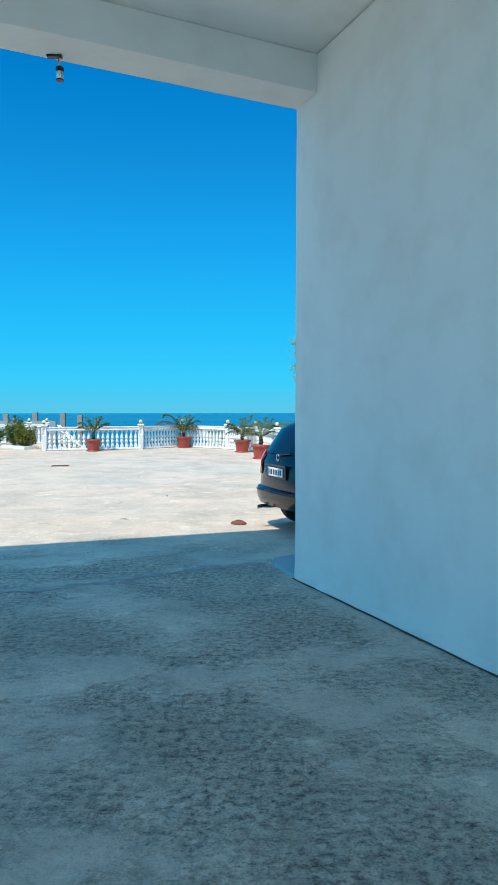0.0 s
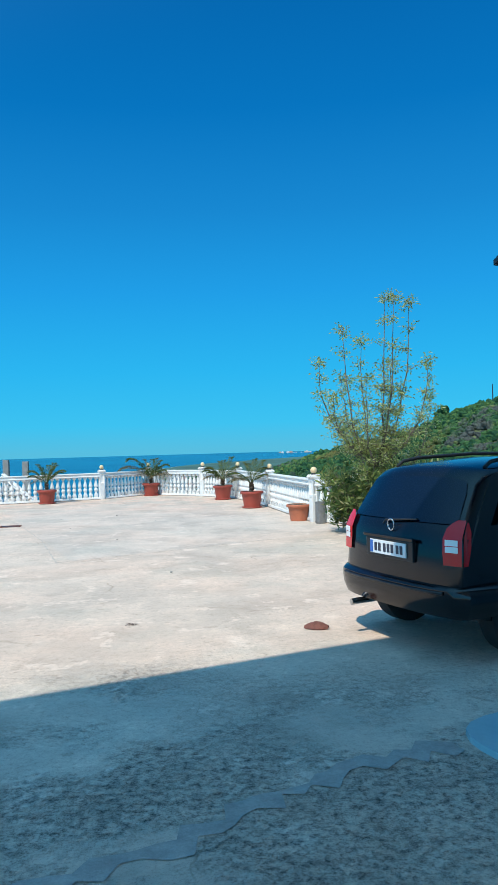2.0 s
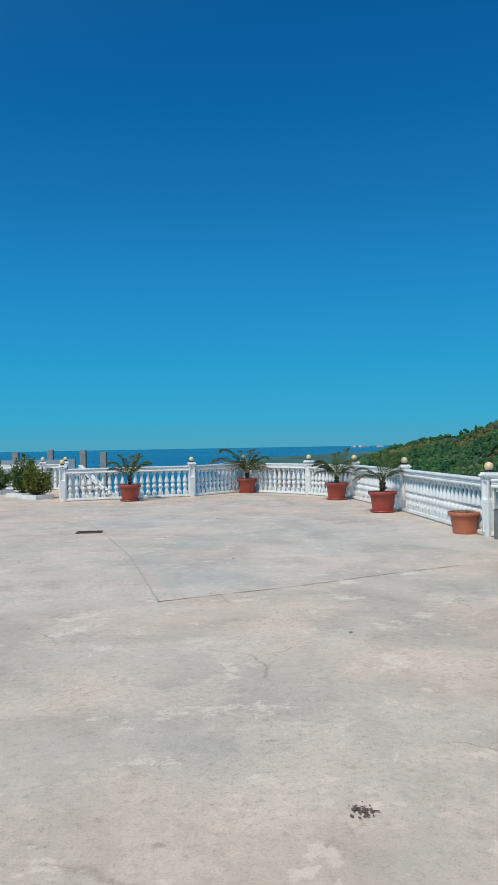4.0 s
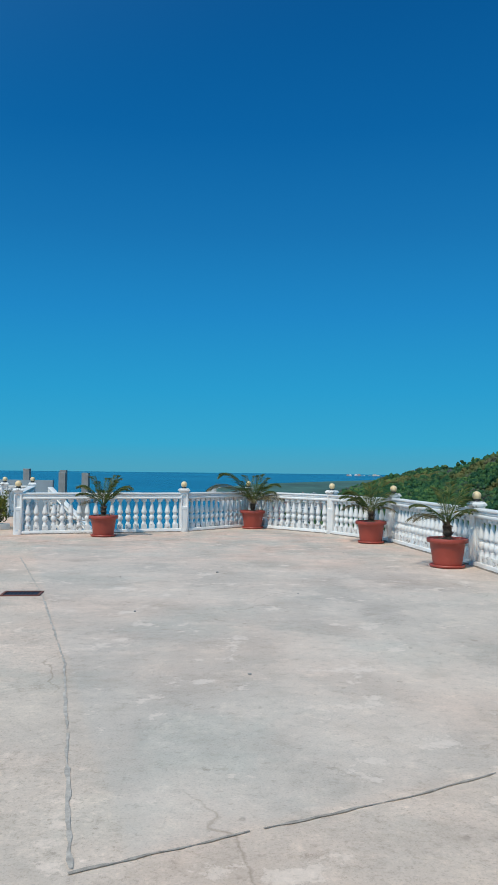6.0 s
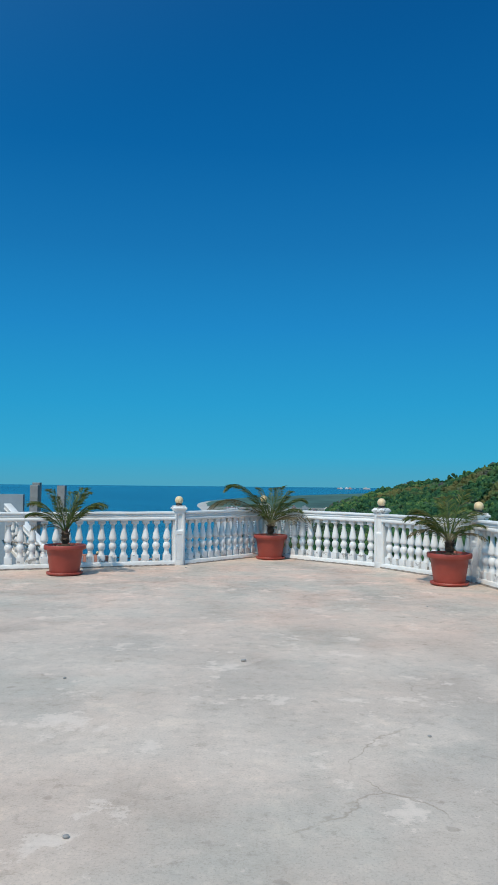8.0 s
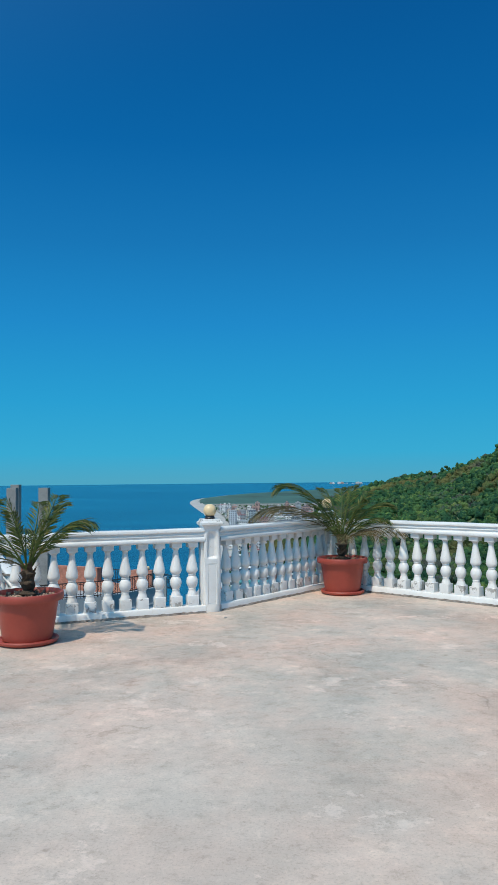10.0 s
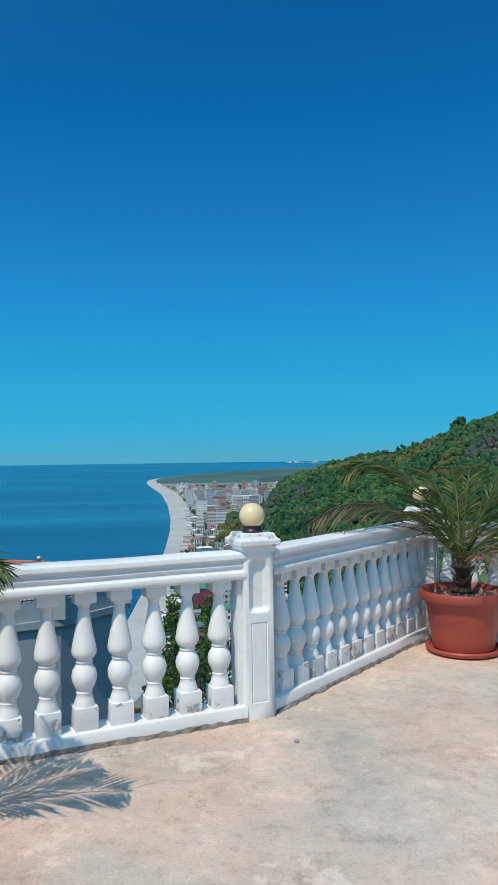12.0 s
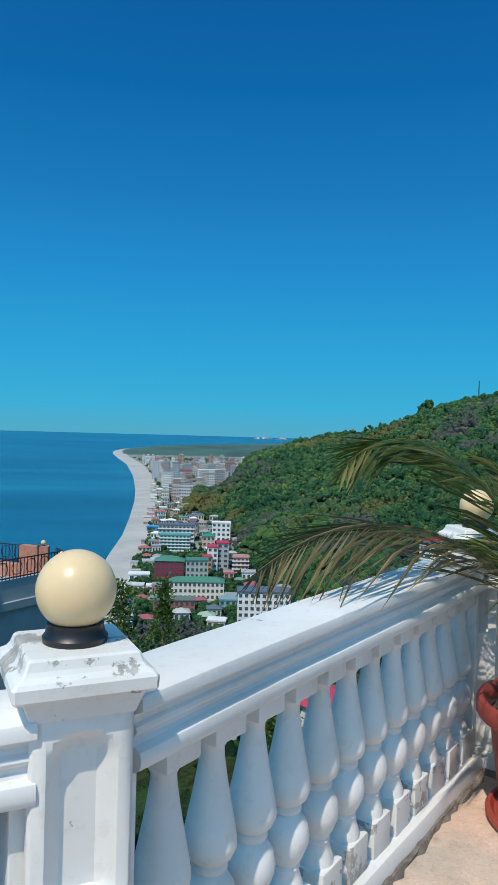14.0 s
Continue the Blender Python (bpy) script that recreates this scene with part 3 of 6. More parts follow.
# ---- terrace and gateway ----
P0, P1, PN, P2, P3, P4, P5, P6, P7 = ((-7.56, 26.59), (-4.144, 27.873), (-2.69, 29.55), (-0.745, 27.80), (0.35, 26.06), (1.0, 22.45), (1.5, 18.1), (3.1, 16.3), (7.0, 13.6))
Q1, Q2 = (-9.0, 32.1), (-15.5, 33.6)
TERRACE = [P0, P1, PN, P2, P3, P4, P5, P6, P7, (14, 10), (16, -9), (-17, -9), (-17, 34), Q2, Q1]


def grown(pts, d):
    """The outline moved outwards by d."""
    c = Vector((sum(p[0] for p in pts) / len(pts), sum(p[1] for p in pts) / len(pts)))
    return [tuple(Vector(p) + (Vector(p) - c).normalized() * d) for p in pts]


bm = bmesh.new()
prism(bm, grown(TERRACE, 0.14), -0.45, -0.03)
floor = tagged(part("floor", bm, M_KERB), "grey concrete slab under the terrace", "floor", kind="structure")
bm = bmesh.new()
prism(bm, grown(TERRACE, 0.05), -9.0, -0.45)
tagged(part("retaining_wall", bm, M_RAWCONC), "raw concrete retaining wall below the terrace", "wall", kind="structure")


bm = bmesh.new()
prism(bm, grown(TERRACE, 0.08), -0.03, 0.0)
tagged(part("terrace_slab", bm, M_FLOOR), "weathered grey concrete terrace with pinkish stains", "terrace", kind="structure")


def ribbon(name, pts, width, mat, z, label, category, seed, rag=0.4):
    """A narrow band with ragged edges lying on the terrace: a crack or a repaired strip."""
    rnd = random.Random(seed)
    bm = bmesh.new()
    path = []
    for p, q in zip(pts, pts[1:]):
        p, q = Vector(p), Vector(q)
        n = max(2, int((q - p).length / max(0.06, width * 0.5)))
        path += [p.lerp(q, i / n) for i in range(n)]
    path.append(Vector(pts[-1]))
    rows = []
    for i, p in enumerate(path):
        d = (path[min(i + 1, len(path) - 1)] - path[max(i - 1, 0)]).normalized()
        s = Vector((-d.y, d.x))
        sway = s * 0.010 * noise.noise((i * 0.35, seed, 0))
        a, b = p + sway + s * width * (0.5 + rag * rnd.uniform(-0.5, 0.3)), p + sway - s * width * (0.5 + rag * rnd.uniform(-0.5, 0.3))
        rows.append((bm.verts.new((a.x, a.y, z)), bm.verts.new((b.x, b.y, z))))
    for i, (a, b) in enumerate(zip(rows, rows[1:])):
        if noise.noise((i * 0.21, seed * 3.1, 5)) < 0.6:
            bm.faces.new((a[0], a[1], b[1], b[0]))
    loose = [v for v in bm.verts if not v.link_faces]
    bmesh.ops.delete(bm, geom=loose, context="VERTS")
    return tagged(part(name, bm, mat), label, category, kind="structure")


ribbon("trim_joint", [(-6.2, 22.7), (-4.78, 19.2), (-3.77, 16.4), (-3.0, 13.65)], 0.02, M_PATCH, 0.004, "faint joint between two concrete pours", "joint", 4, 0.95)
ribbon("trim_band", [(-2.4, 5.3), (-1.75, 5.5), (-1.04, 5.83), (-0.59, 6.19), (-0.1, 6.48), (0.37, 6.61)], 0.16, M_BAND, 0.004, "smoother pale trowelled band in the worn yard", "band", 9, 0.95)
ribbon("trim_fissure", [(-3.0, 13.62), (-2.3, 13.98), (-1.55, 14.35), (-0.75, 14.85), (0.35, 15.45)], 0.016, M_FISSURE, 0.004, "thin dark crack in the concrete", "crack", 5, 0.95)
bm = bmesh.new()
pit = random.Random(8)
for k in range(46):
    cx, cy, r, turn = -1.565 + pit.gauss(0, 0.026), 9.62 + pit.gauss(0, 0.028), pit.uniform(0.004, 0.013), pit.uniform(0, 6.28)
    corners = [(r * pit.uniform(0.6, 1.8) * math.cos(a * 1.257), r * pit.uniform(0.3, 0.9) * math.sin(a * 1.257)) for a in range(5)]
    bm.faces.new([bm.verts.new((cx + u * math.cos(turn) - v * math.sin(turn), cy + u * math.sin(turn) + v * math.cos(turn), 0.004 + k * 0.0001)) for u, v in corners])
tagged(part("trim_hollow", bm, M_RUST), "shallow dark pitted hollow in the concrete", "hollow", kind="structure")

A = Vector((0.646, 5.99))                       # outer corner of the gateway
WD, FD = Vector((0.393, -0.919)), Vector((0.919, 0.393))
BD = Vector((0.895, 0.446))                    # run of the beam


def quad_prism(name, corners, z0, z1, mat, label, category):
    bm = bmesh.new()
    prism(bm, [tuple(c) for c in corners], z0, z1)
    return tagged(part(name, bm, mat), label, category, kind="structure")


def uneven_wall():
    """The gateway's side wall, with a rough foot and a softly worn corner."""
    bm = bmesh.new()
    nx, nz = 46, 24
    rows = []
    for k in range(nz + 1):
        z = 4.56 * (k / nz) ** 1.3
        row = []
        for i in range(nx + 1):
            s = 9.5 * (i / nx) ** 1.2
            w = 0.008 * noise.noise((s * 1.3, z * 1.1, 0)) + (0.02 * max(0, 1 - z / 0.12) * (0.5 + noise.noise((s * 5, 1, z * 9))))
            p = A + WD * s - FD * w
            row.append(bm.verts.new((p.x, p.y, z - 0.01)))
        rows.append(row)
    for a, b in zip(rows, rows[1:]):
        for i in range(nx):
            bm.faces.new((a[i], b[i], b[i + 1], a[i + 1]))
    far = []
    for end in (0, nx):
        p0 = A + WD * (0 if end == 0 else 9.5) + FD * 0.32
        far.append((bm.verts.new((p0.x, p0.y, -0.01)), bm.verts.new((p0.x, p0.y, 4.55))))
    bm.faces.new([r[0] for r in rows] + [far[0][1], far[0][0]])
    bm.faces.new([r[nx] for r in rows[::-1]] + [far[1][0], far[1][1]])
    bm.faces.new((far[0][0], far[0][1], far[1][1], far[1][0]))
    bm.faces.new([v for v in rows[-1]] + [far[1][1], far[0][1]])
    bmesh.ops.recalc_face_normals(bm, faces=bm.faces[:])
    return part("wall_gateway", bm, M_PLASTER, smooth=False)


tagged(uneven_wall(), "pale plastered gateway wall with a stained foot", "wall", kind="structure")
# irregular dark brown line where wall meets yard
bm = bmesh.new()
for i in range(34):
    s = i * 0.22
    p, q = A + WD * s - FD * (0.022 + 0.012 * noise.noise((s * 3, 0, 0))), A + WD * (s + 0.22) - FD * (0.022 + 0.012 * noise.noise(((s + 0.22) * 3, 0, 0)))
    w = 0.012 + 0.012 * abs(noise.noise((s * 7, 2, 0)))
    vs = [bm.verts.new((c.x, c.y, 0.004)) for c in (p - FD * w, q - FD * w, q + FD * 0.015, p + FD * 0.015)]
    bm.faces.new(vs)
tagged(part("trim_crack", bm, M_SOIL), "irregular dark line along the wall foot", "crack", kind="structure")

B0 = A + WD * 0.004
LEFT = -6.2
quad_prism("beam", [B0 + BD * LEFT, B0 - FD * 0.002 + BD * 0.0, B0 + WD * 0.39 - FD * 0.002, B0 + WD * 0.39 + BD * LEFT], 4.24, 4.555, M_PLASTER, "pale plastered beam over the gateway", "beam")
quad_prism("ceiling", [B0 + BD * LEFT, B0 + FD * 0.3, B0 + FD * 0.3 + WD * 9.2, B0 + BD * LEFT + WD * 9.2], 4.56, 4.8, M_PLASTER, "pale plastered passage ceiling", "ceiling")
quad_prism("wall_upper", [B0 + BD * (LEFT), B0 + FD * 0.32, B0 + FD * 9, B0 + FD * 9 + WD * 9, B0 + BD * (LEFT) + WD * 9], 4.804, 6.1, M_PLASTER, "pale plastered upper storey", "wall")
quad_prism("wall_house", [A + FD * 0.325 + WD * 0.02, A + FD * 9, A + FD * 9 + WD * 9, A + FD * 0.325 + WD * 9], 0, 4.8, M_PLASTER, "pale plastered house wall", "wall")
EDGE0, EDGE1 = Vector((-4.54, 4.12)), Vector((-1.64, 5.24))
ED = (EDGE1 - EDGE0).normalized()
quad_prism("roof_slab", [EDGE0 - ED * 0.45, EDGE0 + ED * 16, EDGE0 + ED * 16 + WD * 9, EDGE0 - ED * 0.45 + WD * 9], 6.1, 6.35, M_PLASTER, "pale concrete roof slab", "roof")


def low_step():
    """The low smooth step with a rounded end, in front of the house wall."""
    bm = bmesh.new()
    pts = [A + FD * f - WD * w for f, w in ((0.0, 0.03), (0.05, 0.56), (0.075, 0.66), (0.13, 0.75), (0.22, 0.81), (0.36, 0.84), (3.2, 0.84), (3.2, 0.03))]
    prism(bm, [tuple(p) for p in pts], 0.0, 0.035)
    return tagged(part("step", bm, M_STEP), "smooth pale blue low step at the house wall", "step", kind="structure")


low_step()


# ---- balustrade ----
BALUSTER = [(0.052, 0.112), (0.050, 0.128), (0.043, 0.148), (0.037, 0.168), (0.041, 0.176), (0.037, 0.184), (0.048, 0.203), (0.060, 0.232), (0.063, 0.256), (0.057, 0.285),
            (0.043, 0.308), (0.036, 0.316), (0.042, 0.323), (0.042, 0.330), (0.038, 0.338), (0.053, 0.351), (0.0605, 0.367), (0.062, 0.382), (0.058, 0.410), (0.0505, 0.447), (0.0415, 0.492), (0.034, 0.535),
            (0.0285, 0.572), (0.0275, 0.592), (0.034, 0.605), (0.043, 0.614), (0.051, 0.622)]


def baluster_mesh():
    bm = bmesh.new()
    box(bm, -0.058, 0.058, -0.058, 0.058, 0.0, 0.112, bevel=0.006)
    lathe(bm, BALUSTER, 18)
    box(bm, -0.054, 0.054, -0.054, 0.054, 0.618, 0.68, bevel=0.005)
    for f in bm.faces:
        f.material_index = 1 if f.calc_center_median().z < 0.111 else 0
    return part("baluster", bm, [M_WHITE, M_CHIPPED], smooth=True)


RAIL = [(-0.060, 0.745), (-0.078, 0.750), (-0.085, 0.756), (-0.088, 0.764), (-0.088, 0.780), (-0.085, 0.788), (-0.078, 0.793), (-0.070, 0.796), (-0.066, 0.804), (-0.067, 0.812), (-0.074, 0.817),
        (-0.077, 0.823), (-0.075, 0.830), (-0.068, 0.835), (-0.067, 0.845), (-0.072, 0.853), (-0.084, 0.857), (-0.090, 0.862), (-0.090, 0.879), (-0.087, 0.886), (-0.080, 0.890)]
RAIL = RAIL + [(-y, z) for y, z in RAIL[::-1]]
FOOTRAIL = [(-0.088, 0.0), (-0.088, 0.055), (-0.080, 0.072), (-0.066, 0.078)]
FOOTRAIL = FOOTRAIL + [(-y, z) for y, z in FOOTRAIL[::-1]]
MASTER = baluster_mesh()


def balustrade(p, q, count, label="white painted balustrade with turned concrete balusters", z=0.0, zq=None, shift=0.0):
    """One run between two posts: foot rail, top rail and its balusters."""
    length = math.hypot(q[0] - p[0], q[1] - p[1])
    m = along(p, q, z)
    run = thing("balustrade", m, label, "balustrade", "balustrades round the terrace")
    drop = 0.0 if zq is None else zq - z
    gap = 0.079
    for name, prof in (("top_rail", RAIL), ("foot_rail", FOOTRAIL)):
        bm = bmesh.new()
        extrude_profile(bm, prof, length - 2 * gap, gap, p[0] * 3.7 + p[1])
        bmesh.ops.recalc_face_normals(bm, faces=bm.faces[:])
        for v in bm.verts:
            v.co.z += drop * v.co.x / length
        part(name, bm, M_WHITE, run, smooth=True).data.set_sharp_from_angle(angle=0.55)
    for end in (0, 1):
        bm = bmesh.new()
        x = gap if end == 0 else length - gap - 0.035
        box(bm, x, x + 0.035, -0.05, 0.05, 0.078 + drop * end, 0.745 + drop * end, bevel=0.004)
        part("end_pilaster", bm, M_WHITE, run)
    step = (length - 2 * gap - 0.07) / count
    for i in range(count):
        x = gap + 0.035 + (i + 0.5) * step + shift * (1 - i / count)
        b = again(MASTER, pose(x, 0, 0.075 + drop * x / length, 0, 0, random.uniform(-2, 2)), run)
    bm = bmesh.new()
    zs = lambda: random.uniform(-0.012, 0.012)
    n = max(6, int(length / 0.045))
    rows = []
    for i in range(n + 1):
        x = gap + (length - 2 * gap) * i / n
        rows.append([bm.verts.new(c) for c in ((x, -0.108 + zs(), -0.002), (x, -0.098 + zs() * 0.5, 0.018 + zs() * 0.6), (x, -0.08, 0.024))])
    for a, b in zip(rows, rows[1:]):
        for k in range(2):
            bm.faces.new((a[k], b[k], b[k + 1], a[k + 1]))
    part("mortar_bed", bm, M_MORTAR, run, "crumbling grey mortar bed")
    return run


def niche(bm, m, r, d):
    """A soft recess with an arched head and a rounded foot, pressed into the rectangle r at depth d."""
    nx, nz = 12, 26
    grid = []
    for j in range(nz + 1):
        row = []
        for i in range(nx + 1):
            u, v = i / nx, j / nz
            x, z = r[0] + (r[1] - r[0]) * u, r[2] + (r[3] - r[2]) * v
            half = (r[1] - r[0]) / 2
            zz = max(0.0, (z - (r[3] - half)) / half)
            low = max(0.0, ((r[2] + half * 0.8) - z) / (half * 0.8))
            across = math.hypot(abs(x) / half, zz * 0.95) if zz > 0 else (abs(x) / half) if low <= 0 else ((abs(x) / half) ** 4 + low ** 4) ** 0.25
            depth = 0.031 * min(1.0, max(0.0, (0.97 - across) / 0.42)) ** 0.85
            row.append(bm.verts.new(m @ Vector((x, d + depth, z))))
        grid.append(row)
    for a, b in zip(grid, grid[1:]):
        for i in range(nx):
            bm.faces.new((a[i], a[i + 1], b[i + 1], b[i]))


def post_parts(post):
    h = 0.087
    bm = bmesh.new()
    e = 0.006
    for side in range(4):
        m = pose(0, 0, 0, 0, 0, 90 * side)

        def quad(*pts):
            bm.faces.new([bm.verts.new(m @ Vector(p)) for p in pts])

        def ring(outer, inner, d0, d1):
            """Four faces between an outer and an inner rectangle (x0, x1, z0, z1) at two depths."""
            o = [(outer[0], outer[2]), (outer[1], outer[2]), (outer[1], outer[3]), (outer[0], outer[3])]
            n = [(inner[0], inner[2]), (inner[1], inner[2]), (inner[1], inner[3]), (inner[0], inner[3])]
            for k in range(4):
                a, b2, c, d = o[k], o[(k + 1) % 4], n[(k + 1) % 4], n[k]
                quad((a[0], d0, a[1]), (b2[0], d0, b2[1]), (c[0], d1, c[1]), (d[0], d1, d[1]))

        def flat(r, d):
            quad((r[0], d, r[2]), (r[1], d, r[2]), (r[1], d, r[3]), (r[0], d, r[3]))

        f = -h
        w = h - e
        low, lowi = (-0.048, 0.048, 0.085, 0.515), (-0.043, 0.043, 0.09, 0.51)
        ring((-w, w, 0.0, 0.55), low, f, f)
        ring(low, lowi, f, f + 0.007)
        lowp = (-0.038, 0.038, 0.095, 0.505)
        ring(lowi, lowp, f + 0.007, f + 0.003)
        flat(lowp, f + 0.003)
        top = (-0.060, 0.060, 0.565, 0.862)
        ring((-w, w, 0.55, 0.91), top, f, f)
        niche(bm, m, top, f)
        quad((w, f, 0), (h, f + e, 0), (h, f + e, 0.91), (w, f, 0.91))
    bmesh.ops.remove_doubles(bm, verts=bm.verts[:], dist=0.0005)
    bmesh.ops.recalc_face_normals(bm, faces=bm.faces[:])
    part("shaft", bm, M_WHITE, post, smooth=True).data.set_sharp_from_angle(angle=0.45)
    bm = bmesh.new()
    rings = []
    for w, c, z in ((0.088, 0.002, 0.885), (0.095, 0.002, 0.905), (0.101, 0.002, 0.920), (0.114, 0.003, 0.925), (0.119, 0.005, 0.931), (0.120, 0.005, 0.951), (0.115, 0.005, 0.958), (0.104, 0.004, 0.965), (0.099, 0.004, 0.972),
                    (0.094, 0.004, 0.986), (0.090, 0.004, 0.990)):
        rings.append([bm.verts.new((x, y, z)) for x, y in ((c - w, -w), (w - c, -w), (w, c - w), (w, w - c), (w - c, w), (c - w, w), (-w, w - c), (-w, c - w))])
    for a, b in zip(rings, rings[1:]):
        for k in range(8):
            bm.faces.new((a[k], a[(k + 1) % 8], b[(k + 1) % 8], b[k]))
    bm.faces.new(rings[-1])
    bm.faces.new(rings[0][::-1])
    part("cap", bm, M_CHIPPED, post, "chipped stepped cap")


FIRST_POST, FIRST_LAMP = [], []


def post(p, yaw, z=0.0, lamp=True):
    m = pose(p[0], p[1], z, 0, 0, yaw)
    if FIRST_POST:
        o = copy_thing(FIRST_POST[0], m)
    else:
        o = thing("balustrade_post", m, "white square concrete post with recessed panels and chipped cap", "post", "balustrade posts")
        post_parts(o)
        FIRST_POST.append(o)
    if lamp:
        m = pose(p[0], p[1], z + 0.990, 0, 0, yaw)
        if FIRST_LAMP:
            copy_thing(FIRST_LAMP[0], m)
        else:
            g = thing("globe_lamp", m, "cream globe lamp on a black collar, unlit", "lamp", "globe lamps on the posts")
            bm = bmesh.new()
            lathe(bm, [(0.056, 0), (0.057, 0.010), (0.052, 0.016), (0.049, 0.028), (0.050, 0.033), (0.04, 0.036)], 28)
            part("collar", bm, M_BLACK, g, "black plastic collar", True)
            bm = bmesh.new()
            bmesh.ops.create_uvsphere(bm, u_segments=36, v_segments=22, radius=0.070, matrix=Matrix.Translation((0, 0, 0.090)))
            part("globe", bm, M_GLOBE, g, "cream globe", True)
            FIRST_LAMP.append(g)
    return o


for p, yaw in ((P1, 18.5), (P0, 19), (PN, 4), (P2, -42), (P3, -70), (P4, -82), (P5, -70), (P6, -40), (Q1, 15), (Q2, 13)):
    post(p, yaw)
post((-9.75, 31.95), 15)
post((-10.6, 32.5), 15)
balustrade(P0, P1, 19)
balustrade(P1, PN, 12, shift=0.05)
balustrade(PN, P2, 13)
balustrade(P2, P3, 11)
balustrade(P3, P4, 19)
balustrade(P4, P5, 22)
balustrade(P5, P6, 12)
balustrade(P6, P7, 24)
balustrade(Q1, P0, 29)
balustrade(Q2, Q1, 34)
balustrade((-8.6, 32.4), (-6.6, 30.4), 14, "white painted stair balustrade sloping down", 0.0, -1.35)
bpy.data.objects.remove(MASTER)


# ---- pots and palms ----
def frond_mesh(length, arch, droop, leaflets, seed, mat):
    """An arching palm frond: a tapered stem with two rows of narrow leaflets."""
    rnd = random.Random(seed)
    bm = bmesh.new()
    pts = []
    for i in range(13):
        u = i / 12
        pts.append(Vector((length * (u - 0.06 * arch * u ** 3), 0.03 * math.sin(u * 3 + seed), length * (arch * u - (arch * 0.55 + droop) * u * u))))
    tube(bm, pts, [0.009 * (1 - 0.85 * i / 12) + 0.001 for i in range(13)], 5)
    for k in range(leaflets):
        u = 0.14 + 0.85 * k / (leaflets - 1)
        i = min(11, int(u * 12))
        p = pts[i].lerp(pts[i + 1], u * 12 - i)
        d = (pts[i + 1] - pts[i]).normalized()
        up = d.cross(Vector((0, 1, 0))) * -1
        size = length * (0.36 * math.sin(math.pi * (0.16 + 0.78 * u)) + 0.05) * rnd.uniform(0.82, 1.12)
        for s in (-1, 1):
            w = (Vector((0, s, 0)) * rnd.uniform(0.75, 1.0) + d * rnd.uniform(0.8, 1.1) + up * rnd.uniform(0.25, 0.6)).normalized()
            tip = p + w * size + Vector((0, 0, -size * rnd.uniform(-0.02, 0.08)))
            mid = p + w * size * 0.5 + Vector((0, 0, size * 0.02))
            nrm = w.cross(d).normalized()
            half = w.cross(nrm).normalized() * (0.0046 if mat is M_DRYFROND else 0.0072) * (0.7 + 0.5 * length)
            a, b = bm.verts.new(p), bm.verts.new(tip)
            c, e, g = bm.verts.new(mid + half), bm.verts.new(mid - half), bm.verts.new(mid - nrm * 0.004)
            bm.faces.new((a, c, g))
            bm.faces.new((a, g, e))
            bm.faces.new((c, b, g))
            bm.faces.new((g, b, e))
    me = bpy.data.meshes.new("frond")
    bm.to_mesh(me)
    bm.free()
    me.materials.append(mat)
    return me


FRONDS = [frond_mesh(0.66, 1.75, 0.16, 40, 1, M_FROND), frond_mesh(0.64, 1.30, 0.14, 38, 2, M_FROND), frond_mesh(0.46, 3.2, 0.0, 32, 3, M_FROND),
          frond_mesh(1.05, 0.80, 0.20, 44, 4, M_DRYFROND), frond_mesh(0.66, 0.85, 0.30, 26, 5, M_DRYFROND),
          frond_mesh(1.24, 1.15, 0.28, 52, 6, M_DRYFROND), frond_mesh(0.98, 2.0, 0.25, 50, 7, M_FROND)]


def palm(p, z, seed, fronds, trunk=0.26, scale=1.0):
    """A young date palm. fronds: compass angle, which frond, size."""
    rnd = random.Random(seed)
    o = thing("palm", pose(p[0], p[1], z, rnd.uniform(-3, 3), rnd.uniform(-3, 3), 0), "young date palm with arching green and dry fronds, in a pot", "palm", "potted palms")
    bm = bmesh.new()
    prof = [(0.055 + 0.02 * math.sin(i * 2.1) + 0.01 * (i % 2), trunk * i / 9) for i in range(9)] + [(0.03, trunk)]
    rings = lathe(bm, prof, 9)
    for ring in rings:
        for v in ring:
            v.co.x *= rnd.uniform(0.8, 1.2)
            v.co.y *= rnd.uniform(0.8, 1.2)
    for i in range(26):
        a, h = rnd.uniform(0, 6.28), rnd.uniform(0.03, trunk)
        d = Vector((math.cos(a), math.sin(a), 0))
        b0, s = d * 0.05 + Vector((0, 0, h)), Vector((-d.y, d.x, 0)) * 0.018
        tip = d * rnd.uniform(0.085, 0.12) + Vector((0, 0, h + rnd.uniform(0.05, 0.1)))
        bm.faces.new([bm.verts.new(c) for c in (b0 - s, b0 + s, tip)])
    part("trunk", bm, M_TRUNK, o, "brown fibrous trunk")
    for a, kind, size in fronds:
        f = new("frond", FRONDS[kind])
        f.parent = o
        f.matrix_basis = pose(0, 0, trunk - 0.04, rnd.uniform(-10, 10), 0, a) @ Matrix.Scale(size * scale, 4)
        if kind in (3, 4, 5):
            tagged(f, "dry straw-coloured frond")
    return o


POT = [(0.205, 0.035), (0.215, 0.04), (0.262, 0.36), (0.268, 0.372), (0.302, 0.376), (0.310, 0.388), (0.310, 0.428), (0.304, 0.44), (0.288, 0.442), (0.280, 0.43), (0.268, 0.385)]
SAUCER = [(0.20, 0.0), (0.235, 0.002), (0.262, 0.016), (0.268, 0.034), (0.262, 0.046), (0.25, 0.046), (0.236, 0.03), (0.1, 0.026)]


